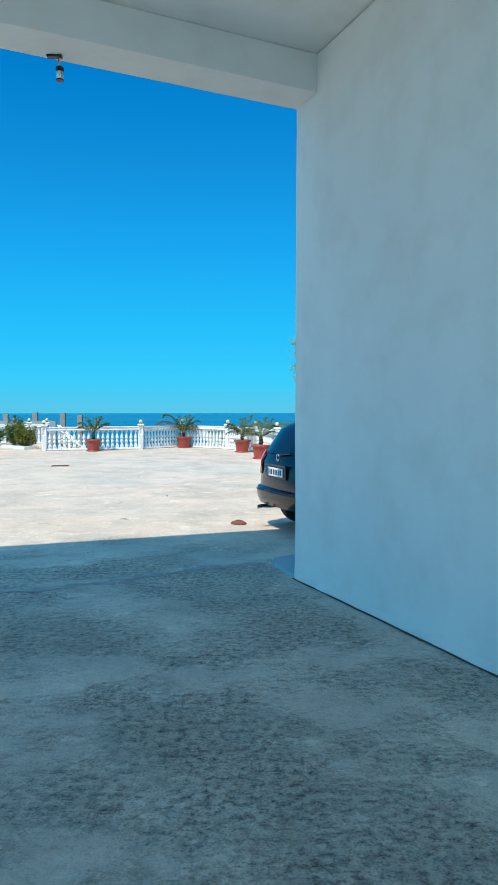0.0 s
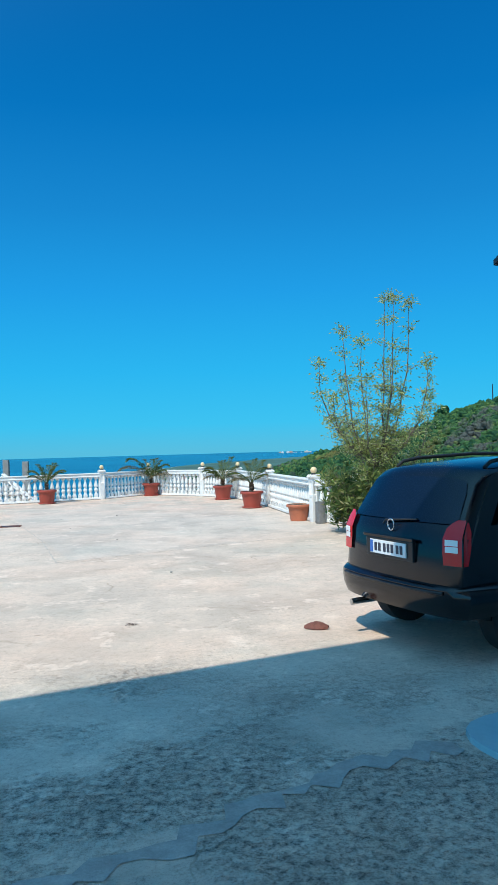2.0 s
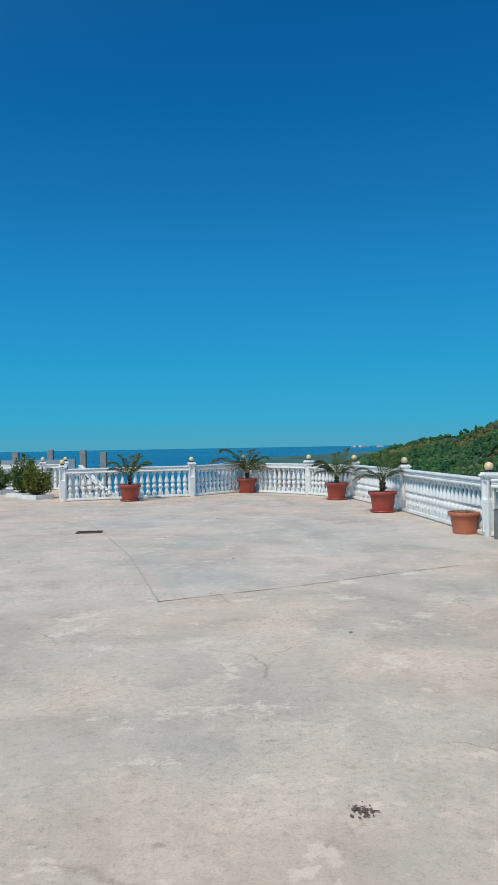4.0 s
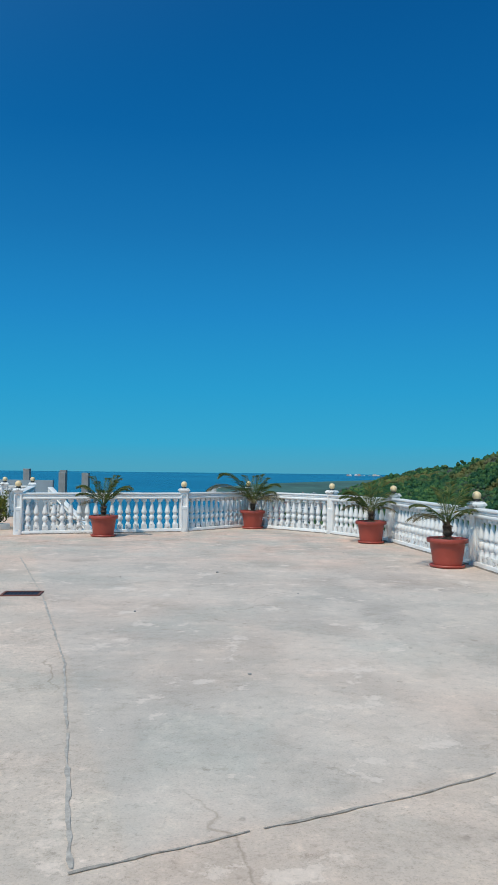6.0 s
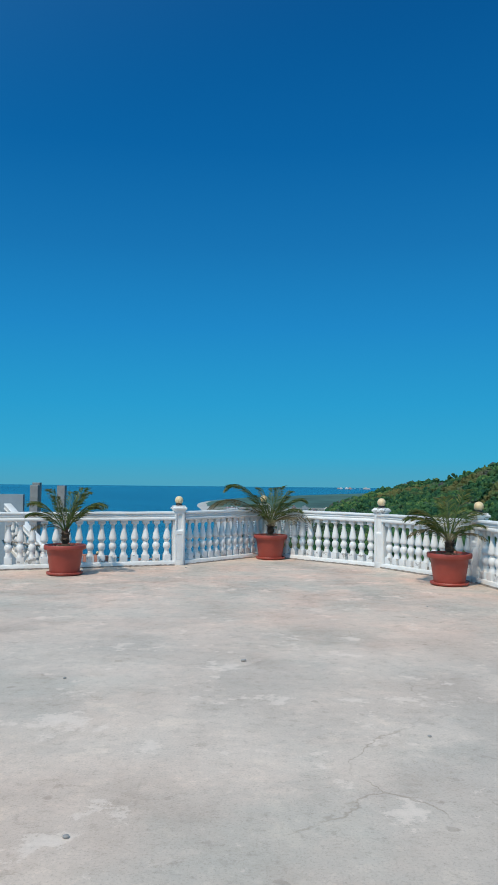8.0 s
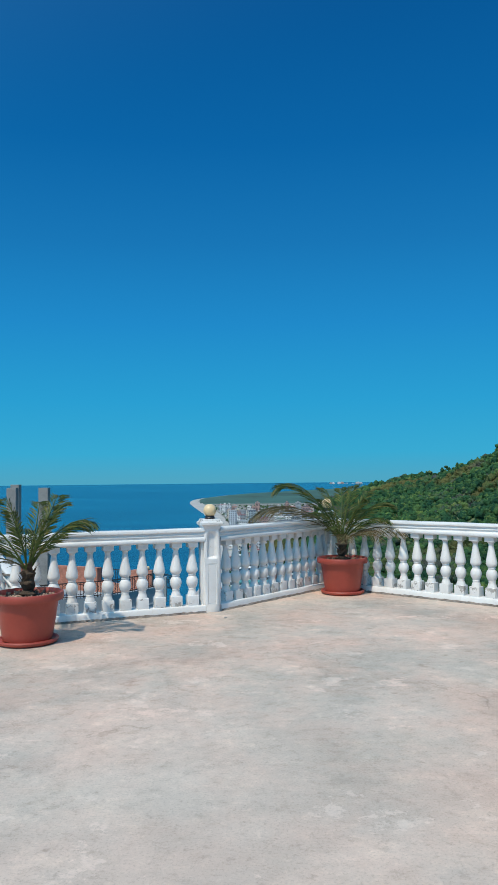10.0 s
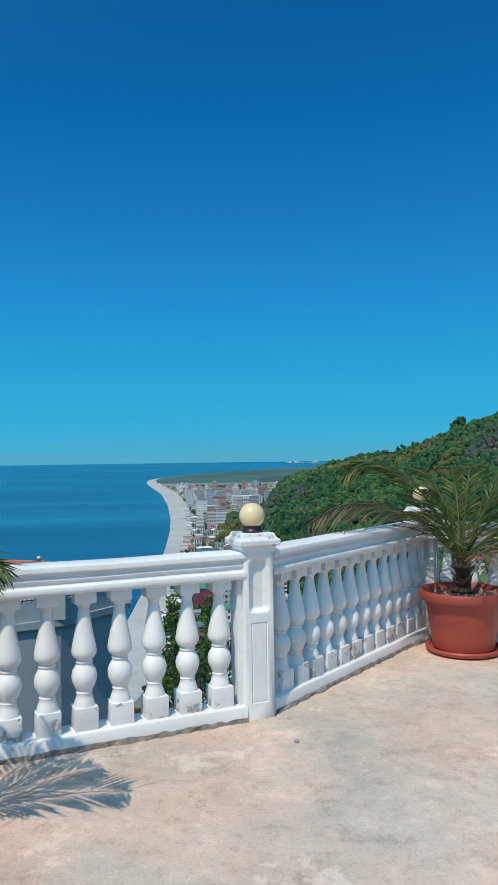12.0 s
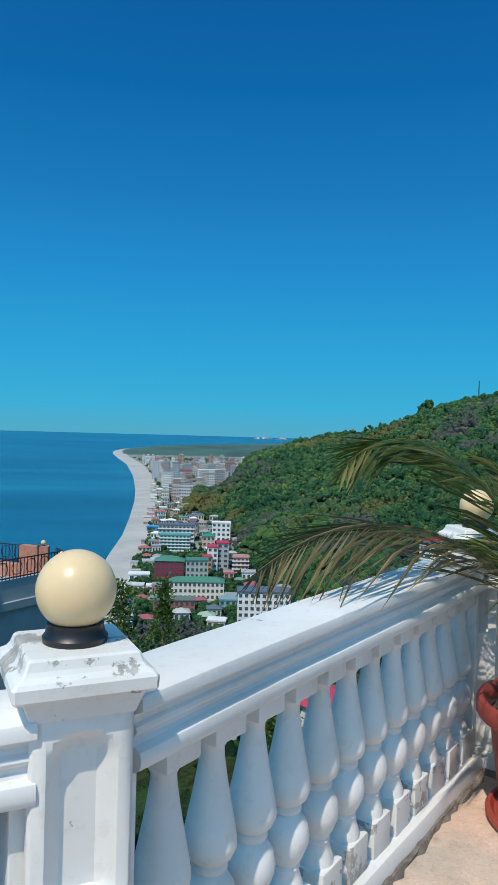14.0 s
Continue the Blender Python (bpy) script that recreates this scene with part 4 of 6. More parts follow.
def pot(p, seed, saucer=True, mat=M_TERRA, label="terracotta coloured round pot with a thick rim, on a saucer", scale=1.0):
    rnd = random.Random(seed)
    o = thing("flower_pot", pose(p[0], p[1], 0, 0, 0, seed * 37) @ Matrix.Scale(scale, 4), label, "flower pot", "flower pots on the terrace")
    bm = bmesh.new()
    lathe(bm, POT if saucer else [(r, z - 0.035) for r, z in POT], 40, close=False)
    part("pot_body", bm, mat, o, smooth=True)
    if saucer:
        bm = bmesh.new()
        lathe(bm, SAUCER, 40)
        part("saucer", bm, mat, o, smooth=True)
    bm = bmesh.new()
    rows = lathe(bm, [(0.274, 0.392), (0.2, 0.402), (0.1, 0.408), (0.02, 0.41)], 22, close=False)
    bm.faces.new(rows[-1])
    for v in bm.verts:
        v.co.z += rnd.uniform(-0.008, 0.008)
    part("soil", bm, M_SOIL, o, "dry soil")
    bm = bmesh.new()
    for i in range(90):
        a, r = rnd.uniform(0, 6.28), 0.26 * math.sqrt(rnd.random())
        m = pose(r * math.cos(a), r * math.sin(a), 0.412, rnd.uniform(0, 90), rnd.uniform(0, 90), rnd.uniform(0, 360)) @ Matrix.Diagonal((rnd.uniform(0.6, 1.6), 1, 0.6, 1))
        bmesh.ops.create_icosphere(bm, subdivisions=1, radius=rnd.uniform(0.009, 0.018), matrix=m)
    tagged(part("bark_mulch", bm, M_PEBBLE, o, "loose bark chips and pebbles"), kind="stuff")
    return o


POTS = [((-5.68, 26.42), 1), ((-2.57, 29.0), 2), ((-0.15, 25.78), 3), ((0.49, 22.22), 4)]
for p, seed in POTS:
    pot(p, seed)
pot((1.22, 18.5), 5, False, M_ORANGE, "orange terracotta pot without a palm, worn rim", 0.86)
palm(POTS[0][0], 0.40, 11, [(175, 0, 1.0), (205, 1, 0.95), (150, 2, 0.95), (95, 2, 0.9), (40, 0, 0.9), (5, 0, 1.0), (120, 0, 0.8), (60, 2, 0.85),
                            (330, 2, 0.7), (190, 4, 0.8), (20, 2, 0.9), (75, 2, 1.0), (262, 2, 0.8)])
palm(POTS[1][0], 0.40, 12, [(186, 6, 1.0), (188, 5, 1.0), (140, 2, 1.0), (80, 2, 1.0), (35, 2, 0.95), (0, 0, 1.1), (-20, 3, 0.8), (15, 3, 0.8), (250, 1, 0.7), (320, 4, 0.9), (110, 0, 0.8), (60, 0, 0.9),
                            (150, 0, 0.8), (345, 1, 1.0), (215, 2, 0.8), (50, 2, 1.05), (330, 2, 0.8), (265, 4, 0.8)])
palm(POTS[2][0], 0.40, 13, [(175, 1, 1.05), (150, 0, 0.95), (110, 2, 0.9), (70, 2, 0.95), (30, 0, 0.95), (50, 2, 1.1), (-15, 1, 0.8), (210, 1, 0.9), (250, 4, 0.8), (300, 1, 0.7), (190, 4, 1.0), (130, 1, 0.9), (340, 4, 0.8), (90, 0, 0.8), (180, 0, 0.95)], 0.24)
palm(POTS[3][0], 0.40, 14, [(165, 1, 0.95), (130, 2, 0.85), (60, 2, 1.0), (35, 2, 0.95), (100, 2, 0.8), (10, 1, 0.8), (200, 4, 0.95), (175, 4, 1.0), (250, 1, 0.6), (310, 1, 0.7), (45, 0, 1.0)], 0.28)


# ---- bin, planter, bush and tree ----
def waste_bin(p):
    o = thing("waste_bin", pose(*p, 0) @ Matrix.Diagonal((0.7, 0.7, 0.92, 1)), "grey metal cylinder bin with vertical ribs beside the post", "bin")
    bm = bmesh.new()
    rings = []
    for r, z in ((0.14, 0.0), (0.145, 0.01), (0.145, 0.45), (0.15, 0.46), (0.15, 0.48), (0.135, 0.48), (0.13, 0.1)):
        rings.append([bm.verts.new(((r + (0.006 if k % 2 else 0) * (0 < z < 0.45)) * math.cos(k * math.pi / 18), (r + (0.006 if k % 2 else 0) * (0 < z < 0.45)) * math.sin(k * math.pi / 18), z)) for k in range(36)])
    for a, b in zip(rings, rings[1:]):
        for k in range(36):
            bm.faces.new((a[k], a[(k + 1) % 36], b[(k + 1) % 36], b[k]))
    bm.faces.new(rings[0][::-1])
    bm.faces.new(rings[-1])
    part("bin_body", bm, M_STEEL, o)


waste_bin((1.56, 17.75))


def leaf_cluster(bm, c, n, size, rnd, spread, narrow=0.16, upward=0.3):
    for _ in range(n):
        d = Vector((rnd.gauss(0, 1), rnd.gauss(0, 1), rnd.gauss(upward, 0.8))).normalized()
        p = c + d * spread * rnd.random()
        t = d * size * rnd.uniform(0.7, 1.3)
        s = d.cross(Vector((rnd.gauss(0, 1), rnd.gauss(0, 1), rnd.gauss(0, 1)))).normalized() * size * narrow
        a, b, c1, c2 = (bm.verts.new(q) for q in (p, p + t, p + t * 0.45 + s, p + t * 0.45 - s))
        bm.faces.new((a, c1, b, c2))


def planter():
    o = thing("planter", pose(1.9, 15.69, 0, 0, 0, math.degrees(math.atan2(-1.14, 0.346))), "low planter edged with grey concrete blocks, filled with soil", "planter")
    for i in range(5):
        bm = bmesh.new()
        box(bm, i * 0.52, i * 0.52 + 0.51, 0, 0.13, 0, 0.17 + 0.01 * (i % 2), bevel=0.012)
        part("block", bm, M_KERB, o)
    for i in range(3):
        bm = bmesh.new()
        box(bm, 0, 0.13, 0.135 + i * 0.45, 0.575 + i * 0.45, 0, 0.16, bevel=0.012)
        part("block", bm, M_KERB, o)
    bm = bmesh.new()
    box(bm, 0.13, 2.6, 0.13, 1.45, 0.0, 0.11)
    part("soil", bm, M_SOIL, o, "dry planter soil")


planter()


def oleander(p, seed, radius, height, count):
    rnd = random.Random(seed)
    o = thing("oleander_bush", pose(*p, 0.1), "dense green oleander bush with narrow leaves in the planter", "bush", "bushes in the planter")
    bm, lf = bmesh.new(), bmesh.new()
    for i in range(26):
        a, lean = rnd.uniform(0, 6.28), radius * rnd.uniform(0.25, 1.0)
        h = height * rnd.uniform(0.65, 1.0) * (1 - 0.25 * lean / radius)
        pts = [Vector((0.1 * math.cos(a), 0.1 * math.sin(a), 0))]
        for k in range(1, 6):
            u = k / 5
            pts.append(Vector((lean * u ** 1.2 * math.cos(a) + rnd.gauss(0, 0.03), lean * u ** 1.2 * math.sin(a) + rnd.gauss(0, 0.03), h * u)))
        tube(bm, pts, [0.014 * (1 - 0.7 * k / 5) for k in range(6)], 5)
        for _ in range(count):
            u = rnd.uniform(0.12, 1.0)
            k = min(4, int(u * 5))
            q = pts[k].lerp(pts[k + 1], u * 5 - k) + Vector((rnd.gauss(0, 0.11), rnd.gauss(0, 0.11), rnd.gauss(0, 0.09)))
            leaf_cluster(lf, q, 8, 0.135, rnd, 0.06, 0.13, 0.5)
    part("branchwork", bm, M_BARK, o)
    part("foliage", lf, M_LEAF, o)


oleander((2.04, 15.2), 21, 0.72, 1.45, 20)
oleander((2.5, 14.4), 22, 0.66, 1.3, 18)
oleander((1.82, 16.25), 23, 0.60, 1.2, 11)


def sparse_tree(p, seed):
    """A young tree of straight upright shoots with thin leaf tufts."""
    rnd = random.Random(seed)
    o = thing("young_tree", pose(*p, 0.1) @ Matrix.Diagonal((1, 1, 0.91, 1)), "young sparse tree with upright shoots and pale small leaves", "tree")
    bm, lf = bmesh.new(), bmesh.new()
    base = [Vector((0, 0, 0)), Vector((0.03, 0.02, 0.6)), Vector((0.0, 0.05, 1.2))]
    tube(bm, base, [0.05, 0.045, 0.036], 8)
    shoots = [(-0.95, 0.2, 3.15), (-0.62, -0.2, 3.7), (-0.22, 0.3, 3.55), (0.16, 0.0, 4.35), (0.30, -0.15, 4.3), (0.62, 0.1, 4.25), (-0.5, 0.4, 2.9), (0.85, -0.2, 3.1), (-0.8, -0.3, 2.5), (0.95, 0.25, 2.5), (0.35, 0.4, 3.2), (-0.3, -0.4, 2.8)]
    for dx, dy, h in shoots:
        start = base[2] if rnd.random() < 0.6 else base[1]
        pts = []
        for k in range(9):
            u = k / 8
            out = 1 - (1 - u) ** 2.2
            pts.append(start + Vector((dx * out + rnd.gauss(0, 0.015), dy * out + rnd.gauss(0, 0.015), (h - start.z) * (0.35 * u + 0.65 * u ** 1.25))))
        tube(bm, pts, [0.022 * (1 - 0.82 * k / 8) for k in range(9)], 5)
        for k in range(1, 9):
            for _ in range(11 if k < 5 else 4 if k < 8 else 8):
                q = pts[k] + Vector((rnd.gauss(0, 0.03), rnd.gauss(0, 0.03), rnd.gauss(0, 0.04)))
                side = Vector((rnd.gauss(0, 1), rnd.gauss(0, 1), rnd.uniform(0.2, 0.9))).normalized() * rnd.uniform(0.08, 0.46) * (1.25 - 1.0 * k / 8)
                tube(bm, [q, q + side * 0.5 + Vector((0, 0, 0.01)), q + side], [0.006, 0.004, 0.002], 4)
                for f in (0.45, 0.75, 1.0):
                    leaf_cluster(lf, q + side * f + Vector((rnd.gauss(0, 0.03), rnd.gauss(0, 0.03), rnd.gauss(0, 0.03))), 5, 0.058, rnd, 0.09, 0.2, -0.1)
    part("branchwork", bm, M_BARK, o, "thin grey upright shoots")
    part("foliage", lf, M_TREELEAF, o)


sparse_tree((2.13, 15.05), 31)


def conifer_shrub(p, seed, radius, height, golden=False):
    """Upright sprays that spread from a short stem, with gaps between their tips."""
    rnd = random.Random(seed)
    o = thing("conifer_shrub", pose(*p, 0), "loose golden-green conifer shrub in a white kerbed bed" if golden else "loose upright green conifer shrub in a white kerbed bed", "shrub", "conifer shrubs by the post")
    bm = bmesh.new()
    tube(bm, [(0, 0, 0), (0, 0, height * 0.4)], [0.04, 0.02], 6)
    lf = bmesh.new()
    for i in range(34):
        a, lean = rnd.uniform(0, 6.28), radius * math.sqrt(rnd.random())
        h = height * rnd.uniform(0.5, 1.0) * (1 - 0.28 * (lean / radius) ** 2)
        tip = Vector((lean * math.cos(a), lean * math.sin(a), h))
        mid = Vector((lean * 0.75 * math.cos(a), lean * 0.75 * math.sin(a), h * 0.45))
        tube(bm, [(0, 0, 0.1), mid, tip], [0.012, 0.008, 0.003], 4)
        for k in range(34):
            u = rnd.random() ** 0.8
            c = mid.lerp(tip, u) if rnd.random() < 0.7 else Vector((0, 0, 0.15)).lerp(mid, 0.35 + 0.65 * u)
            fat = 0.075 * (1.15 - u)
            leaf_cluster(lf, c + Vector((rnd.gauss(0, fat), rnd.gauss(0, fat), rnd.gauss(0, 0.03))), 4, 0.07, rnd, 0.03, 0.22, 1.0)
    part("stem", bm, M_BARK, o)
    part("foliage", lf, M_THUJAGOLD if golden else M_THUJA, o)
    bed = thing("flower_bed", pose(p[0], p[1], 0, 0, 0, 15 + seed), "low white painted square kerb round a shrub", "flower bed", "kerbed beds")
    for k in range(4):
        bm = bmesh.new()
        s = radius * 0.8
        box(bm, -s, s - 0.09, -s, -s + 0.09, 0, 0.13, pose(0, 0, 0, 0, 0, 90 * k), 0.01)
        part("kerb", bm, M_WHITE, bed)
    bm = bmesh.new()
    box(bm, -s + 0.09, s - 0.09, -s + 0.09, s - 0.09, 0, 0.08)
    part("soil", bm, M_SOIL, bed, "dry soil")


conifer_shrub((-8.62, 27.75), 41, 0.42, 1.12, True)
conifer_shrub((-9.36, 28.75), 42, 0.46, 1.34)
conifer_shrub((-10.75, 30.2), 43, 0.5, 1.15)


# ---- the parked car ----
CAR_W = 0.83
CAR_OUT = [(0.02, 0.30), (-0.02, 0.40), (-0.015, 0.55), (0.0, 0.70), (0.015, 0.86), (0.05, 0.92), (0.17, 1.12), (0.30, 1.30), (0.38, 1.365), (0.50, 1.395), (1.2, 1.44), (2.0, 1.43), (2.5, 1.37), (3.25, 0.96),
           (3.9, 0.82), (4.1, 0.68), (4.15, 0.45), (4.1, 0.25)]


def arch(cx, r, n=8):
    return [(cx + r * math.cos(math.pi * k / n), 0.23 + r * math.sin(math.pi * k / n)) for k in range(n + 1)]


CAR_LOOP = CAR_OUT + [(3.75, 0.22)] + arch(3.35, 0.33) + [(2.9, 0.2), (1.2, 0.2)] + arch(0.72, 0.33) + [(0.30, 0.24)]


def car_point(x, z, v, out=0.0):
    """A point of the body: v runs from -1 (one flank) to 1 across the car."""
    tumble = 1 - 0.30 * max(0, z - 0.90) - 0.10 * max(0, 0.5 - z)
    rear = max(0, 1 - x / 0.9)
    front = max(0, 1 - (4.15 - x) / 0.9)
    xx = x + 0.09 * rear * abs(v) ** 3.2 - 0.28 * front * abs(v) ** 3
    zz = z - 0.045 * abs(v) ** 3 * (z > 1.0)
    return Vector((xx, CAR_W * tumble * v, zz))


def car_patch(bm, pts, v0, v1, nv, out):
    """A panel that follows the body between two lines across, set a little proud."""
    grid = []
    for i, (x, z) in enumerate(pts):
        a = v0[i] if isinstance(v0, list) else v0
        b = v1[i] if isinstance(v1, list) else v1
        grid.append([car_point(x, z, a + (b - a) * k / nv) for k in range(nv + 1)])
    vs = [[bm.verts.new(p) for p in row] for row in grid]
    for a, b in zip(vs, vs[1:]):
        for k in range(nv):
            bm.faces.new((a[k], b[k], b[k + 1], a[k + 1]))
    bm.normal_update()
    for row in vs:
        for v in row:
            n = v.normal.copy()
            if n.x > 0.2 or n.z < -0.5:
                n = -n
            v.co += n * out


def side_patch(bm, outline, s, out):
    vs = []
    for x, z in outline:
        p = car_point(x, z, s)
        vs.append(bm.verts.new((p.x, p.y + s * out, p.z)))
    bm.faces.new(vs)


def build_car():
    car = thing("car", pose(0.56, 8.52, 0.05, 0, 0, 22.5) @ Matrix.Diagonal((0.90, 0.86, 0.97, 1)), "black family estate car with tinted windows, parked on the terrace", "car")
    bm = bmesh.new()
    vs_list = [-1.0, -0.985, -0.95, -0.86, -0.6, -0.3, 0, 0.3, 0.6, 0.86, 0.95, 0.985, 1.0]
    cx, cz = 2.0, 0.75
    rings = []
    for v in vs_list:
        inset = 0.05 if abs(v) == 1 else 0.022 if abs(v) > 0.98 else 0.006 if abs(v) > 0.94 else 0
        ring = []
        for x, z in CAR_LOOP:
            dx, dz = (1 if x < cx else -1), (1 if z < cz else -1)
            p = car_point(x + inset * dx * (abs(x - cx) > 1.6), z + inset * dz * (z > 0.9), v)
            ring.append(bm.verts.new(p))
        rings.append(ring)
    k = len(CAR_LOOP)
    for a, b in zip(rings, rings[1:]):
        for i in range(k):
            bm.faces.new((a[i], b[i], b[(i + 1) % k], a[(i + 1) % k]))
    bm.faces.new(rings[0])
    bm.faces.new(rings[-1][::-1])
    bmesh.ops.recalc_face_normals(bm, faces=bm.faces[:])
    body = part("body", bm, M_PAINT, car, "glossy black painted body")
    for f in body.data.polygons:
        f.use_smooth = len(f.vertices) == 4
    bm = bmesh.new()
    car_patch(bm, [(0.075, 0.962), (0.083, 0.975), (0.12, 1.04), (0.17, 1.12), (0.24, 1.215), (0.293, 1.29), (0.302, 1.302)],
              [-0.84, -0.885, -0.90, -0.90, -0.90, -0.87, -0.82], [0.84, 0.885, 0.90, 0.90, 0.90, 0.87, 0.82], 14, 0.008)
    part("rear_window", bm, M_TINT, car, "dark tinted rear window", True)
    for s in (-1, 1):
        for outline in ([(0.42, 0.95), (1.05, 0.95), (1.05, 1.30), (0.62, 1.30)], [(1.12, 0.95), (2.0, 0.95), (2.0, 1.32), (1.12, 1.31)], [(2.07, 0.95), (3.0, 0.95), (2.5, 1.28), (2.07, 1.32)]):
            bm = bmesh.new()
            side_patch(bm, outline, s, -0.0)
            for v in bm.verts:
                v.co.y += s * 0.004
            part("side_window", bm, M_TINT, car, "dark tinted side window")
        # lamp cluster wrapping round the corner
        bm = bmesh.new()
        car_patch(bm, [(0.0, 0.67), (0.005, 0.76), (0.012, 0.86), (0.05, 0.93), (0.075, 0.965), (0.09, 0.992)], [s * v for v in (0.80, 0.785, 0.785, 0.80, 0.845, 0.91)], s * 0.995, 8, 0.016)
        lamp = part("tail_lamp", bm, M_REDLENS, car, "red tail lamp wrapping the corner", True)
        bm = bmesh.new()
        side_patch(bm, [(0.0, 0.67), (0.05, 0.67), (0.09, 0.80), (0.10, 0.92), (0.09, 0.985), (0.07, 0.985), (0.01, 0.88)], s, 0.010)
        part("lamp_side", bm, M_REDLENS, lamp)
        for z0 in (0.765, 0.815):
            bm = bmesh.new()
            car_patch(bm, [(0.004, z0), (0.007, z0 + 0.044)], s * 0.82, s * 0.96, 5, 0.022)
            part("clear_lens", bm, M_CLEARLENS, lamp, "clear reversing lens", True)
        # roof rail
        bm = bmesh.new()
        tube(bm, [(0.55, s * 0.60, 1.37), (0.62, s * 0.60, 1.415), (0.8, s * 0.60, 1.44), (1.5, s * 0.60, 1.462), (2.2, s * 0.60, 1.45), (2.35, s * 0.60, 1.40)], 0.016, 8)
        part("roof_rail", bm, M_BLACK, car, "dark roof rail", True)
    # bumper
    bm = bmesh.new()
    prof = [(-0.02, 0.27), (0.035, 0.285), (0.07, 0.36), (0.08, 0.43), (0.078, 0.49), (0.05, 0.515), (0.0, 0.52)]
    path = [(0.52, -0.82)] + [(0.0 + 0.11 * abs(v) ** 3.2, CAR_W * v) for v in (-0.985, -0.93, -0.85, -0.7, -0.45, 0, 0.45, 0.7, 0.85, 0.93, 0.985)] + [(0.52, 0.82)]
    rows = []
    for i, (x, y) in enumerate(path):
        t = Vector((path[min(i + 1, len(path) - 1)][0] - path[max(i - 1, 0)][0], path[min(i + 1, len(path) - 1)][1] - path[max(i - 1, 0)][1], 0)).normalized()
        n = Vector((-t.y, t.x, 0))
        rows.append([bm.verts.new(Vector((x, y, z)) + n * o) for o, z in prof])
    for a, b in zip(rows, rows[1:]):
        for i in range(len(prof) - 1):
            bm.faces.new((a[i], b[i], b[i + 1], a[i + 1]))
    part("rear_bumper", bm, M_PAINT, car, "black rear bumper with a step", True)
    bm = bmesh.new()
    tube(bm, [(x - 0.088, y, 0.47) for x, y in path[3:-3]], 0.012, 6)
    part("bumper_strip", bm, M_BLACK, car, "matt rubbing strip")
    # plate with recess, bar and emblem
    bm = bmesh.new()
    box(bm, -0.022, 0.03, -0.34, 0.34, 0.655, 0.815, bevel=0.01)
    part("plate_recess", bm, M_BLACK, car)
    bm = bmesh.new()
    box(bm, -0.040, -0.02, -0.36, 0.36, 0.815, 0.845, bevel=0.008)
    part("boot_handle", bm, M_PAINT, car)
    bm = bmesh.new()
    box(bm, -0.036, -0.022, -0.26, 0.26, 0.682, 0.794, bevel=0.004)
    plate = part("number_plate", bm, M_PLATE, car, "white number plate with dark characters")
    bm = bmesh.new()
    box(bm, -0.0385, -0.036, 0.215, 0.255, 0.69, 0.787)
    part("plate_band", bm, M_BLUE, plate, "blue band")
    for y in (0.17, 0.115, 0.04, -0.015, -0.07, -0.145, -0.2):
        bm = bmesh.new()
        box(bm, -0.0385, -0.036, y - 0.019, y + 0.019, 0.705, 0.772)
        part("plate_bar", bm, M_INK, plate)
    bm = bmesh.new()
    ring = [(0.012, 0.045 * math.cos(a * math.pi / 10), 0.925 + 0.045 * math.sin(a * math.pi / 10)) for a in range(20)]
    tube(bm, ring + ring[:1], 0.006, 6)
    part("badge", bm, M_CHROME, car, "round chrome badge", True)
    bm = bmesh.new()
    tube(bm, [(0.03, 0.14, 0.925), (0.045, 0.12, 0.955), (0.065, -0.30, 0.985)], 0.009, 6)
    part("rear_wiper", bm, M_BLACK, car)
    bm = bmesh.new()
    tube(bm, [(0.3, 0.5, 0.24), (-0.02, 0.5, 0.24), (-0.10, 0.5, 0.235)], 0.028, 10)
    part("exhaust_pipe", bm, M_CHROME, car, "small exhaust tailpipe", True)
    bm = bmesh.new()
    box(bm, 0.45, 3.9, -0.6, 0.6, 0.19, 0.3)
    part("underbody", bm, M_BLACK, car)
    for x in (0.72, 3.35):
        for s in (-1, 1):
            bm = bmesh.new()
            m = pose(x, s * 0.74, 0.25) @ Matrix.Diagonal((1.10, 1, 1, 1)) @ pose(0, 0, 0, 90, 0, 0)
            lathe(bm, [(0.19, -0.10), (0.27, -0.10), (0.298, -0.085), (0.30, -0.04), (0.30, 0.04), (0.298, 0.085), (0.27, 0.10), (0.19, 0.10), (0.19, -0.10)], 28, m, False)
            w = part("wheel", bm, M_RUBBER, car, "black tyre", True)
            bm = bmesh.new()
            lathe(bm, [(0.17, -0.104), (0.185, -0.108), (0.20, -0.104), (0.20, -0.05), (0.185, -0.05), (0.17, -0.06), (0.17, -0.104)], 28, m, False)
            lathe(bm, [(0.17, 0.06), (0.185, 0.05), (0.20, 0.05), (0.20, 0.104), (0.185, 0.108), (0.17, 0.104), (0.17, 0.06)], 28, m, False)
            lathe(bm, [(0.05, -0.10), (0.055, -0.095), (0.055, 0.095), (0.05, 0.10)], 14, m)
            for k in range(6):
                for side in (-1, 1):
                    box(bm, 0.045, 0.178, -0.017, 0.017, side * 0.088 - 0.008, side * 0.088 + 0.008, m @ pose(0, 0, 0, 0, 0, 60 * k + 15))
            part("rim", bm, M_CHROME, w, "metal six spoke rim")
            bm = bmesh.new()
            lathe(bm, [(0.02, -0.06), (0.172, -0.06), (0.172, 0.06), (0.02, 0.06)], 24, m)
            part("hub_disc", bm, M_BLACK, w, "dark disc behind the spokes")
    return car


build_car()


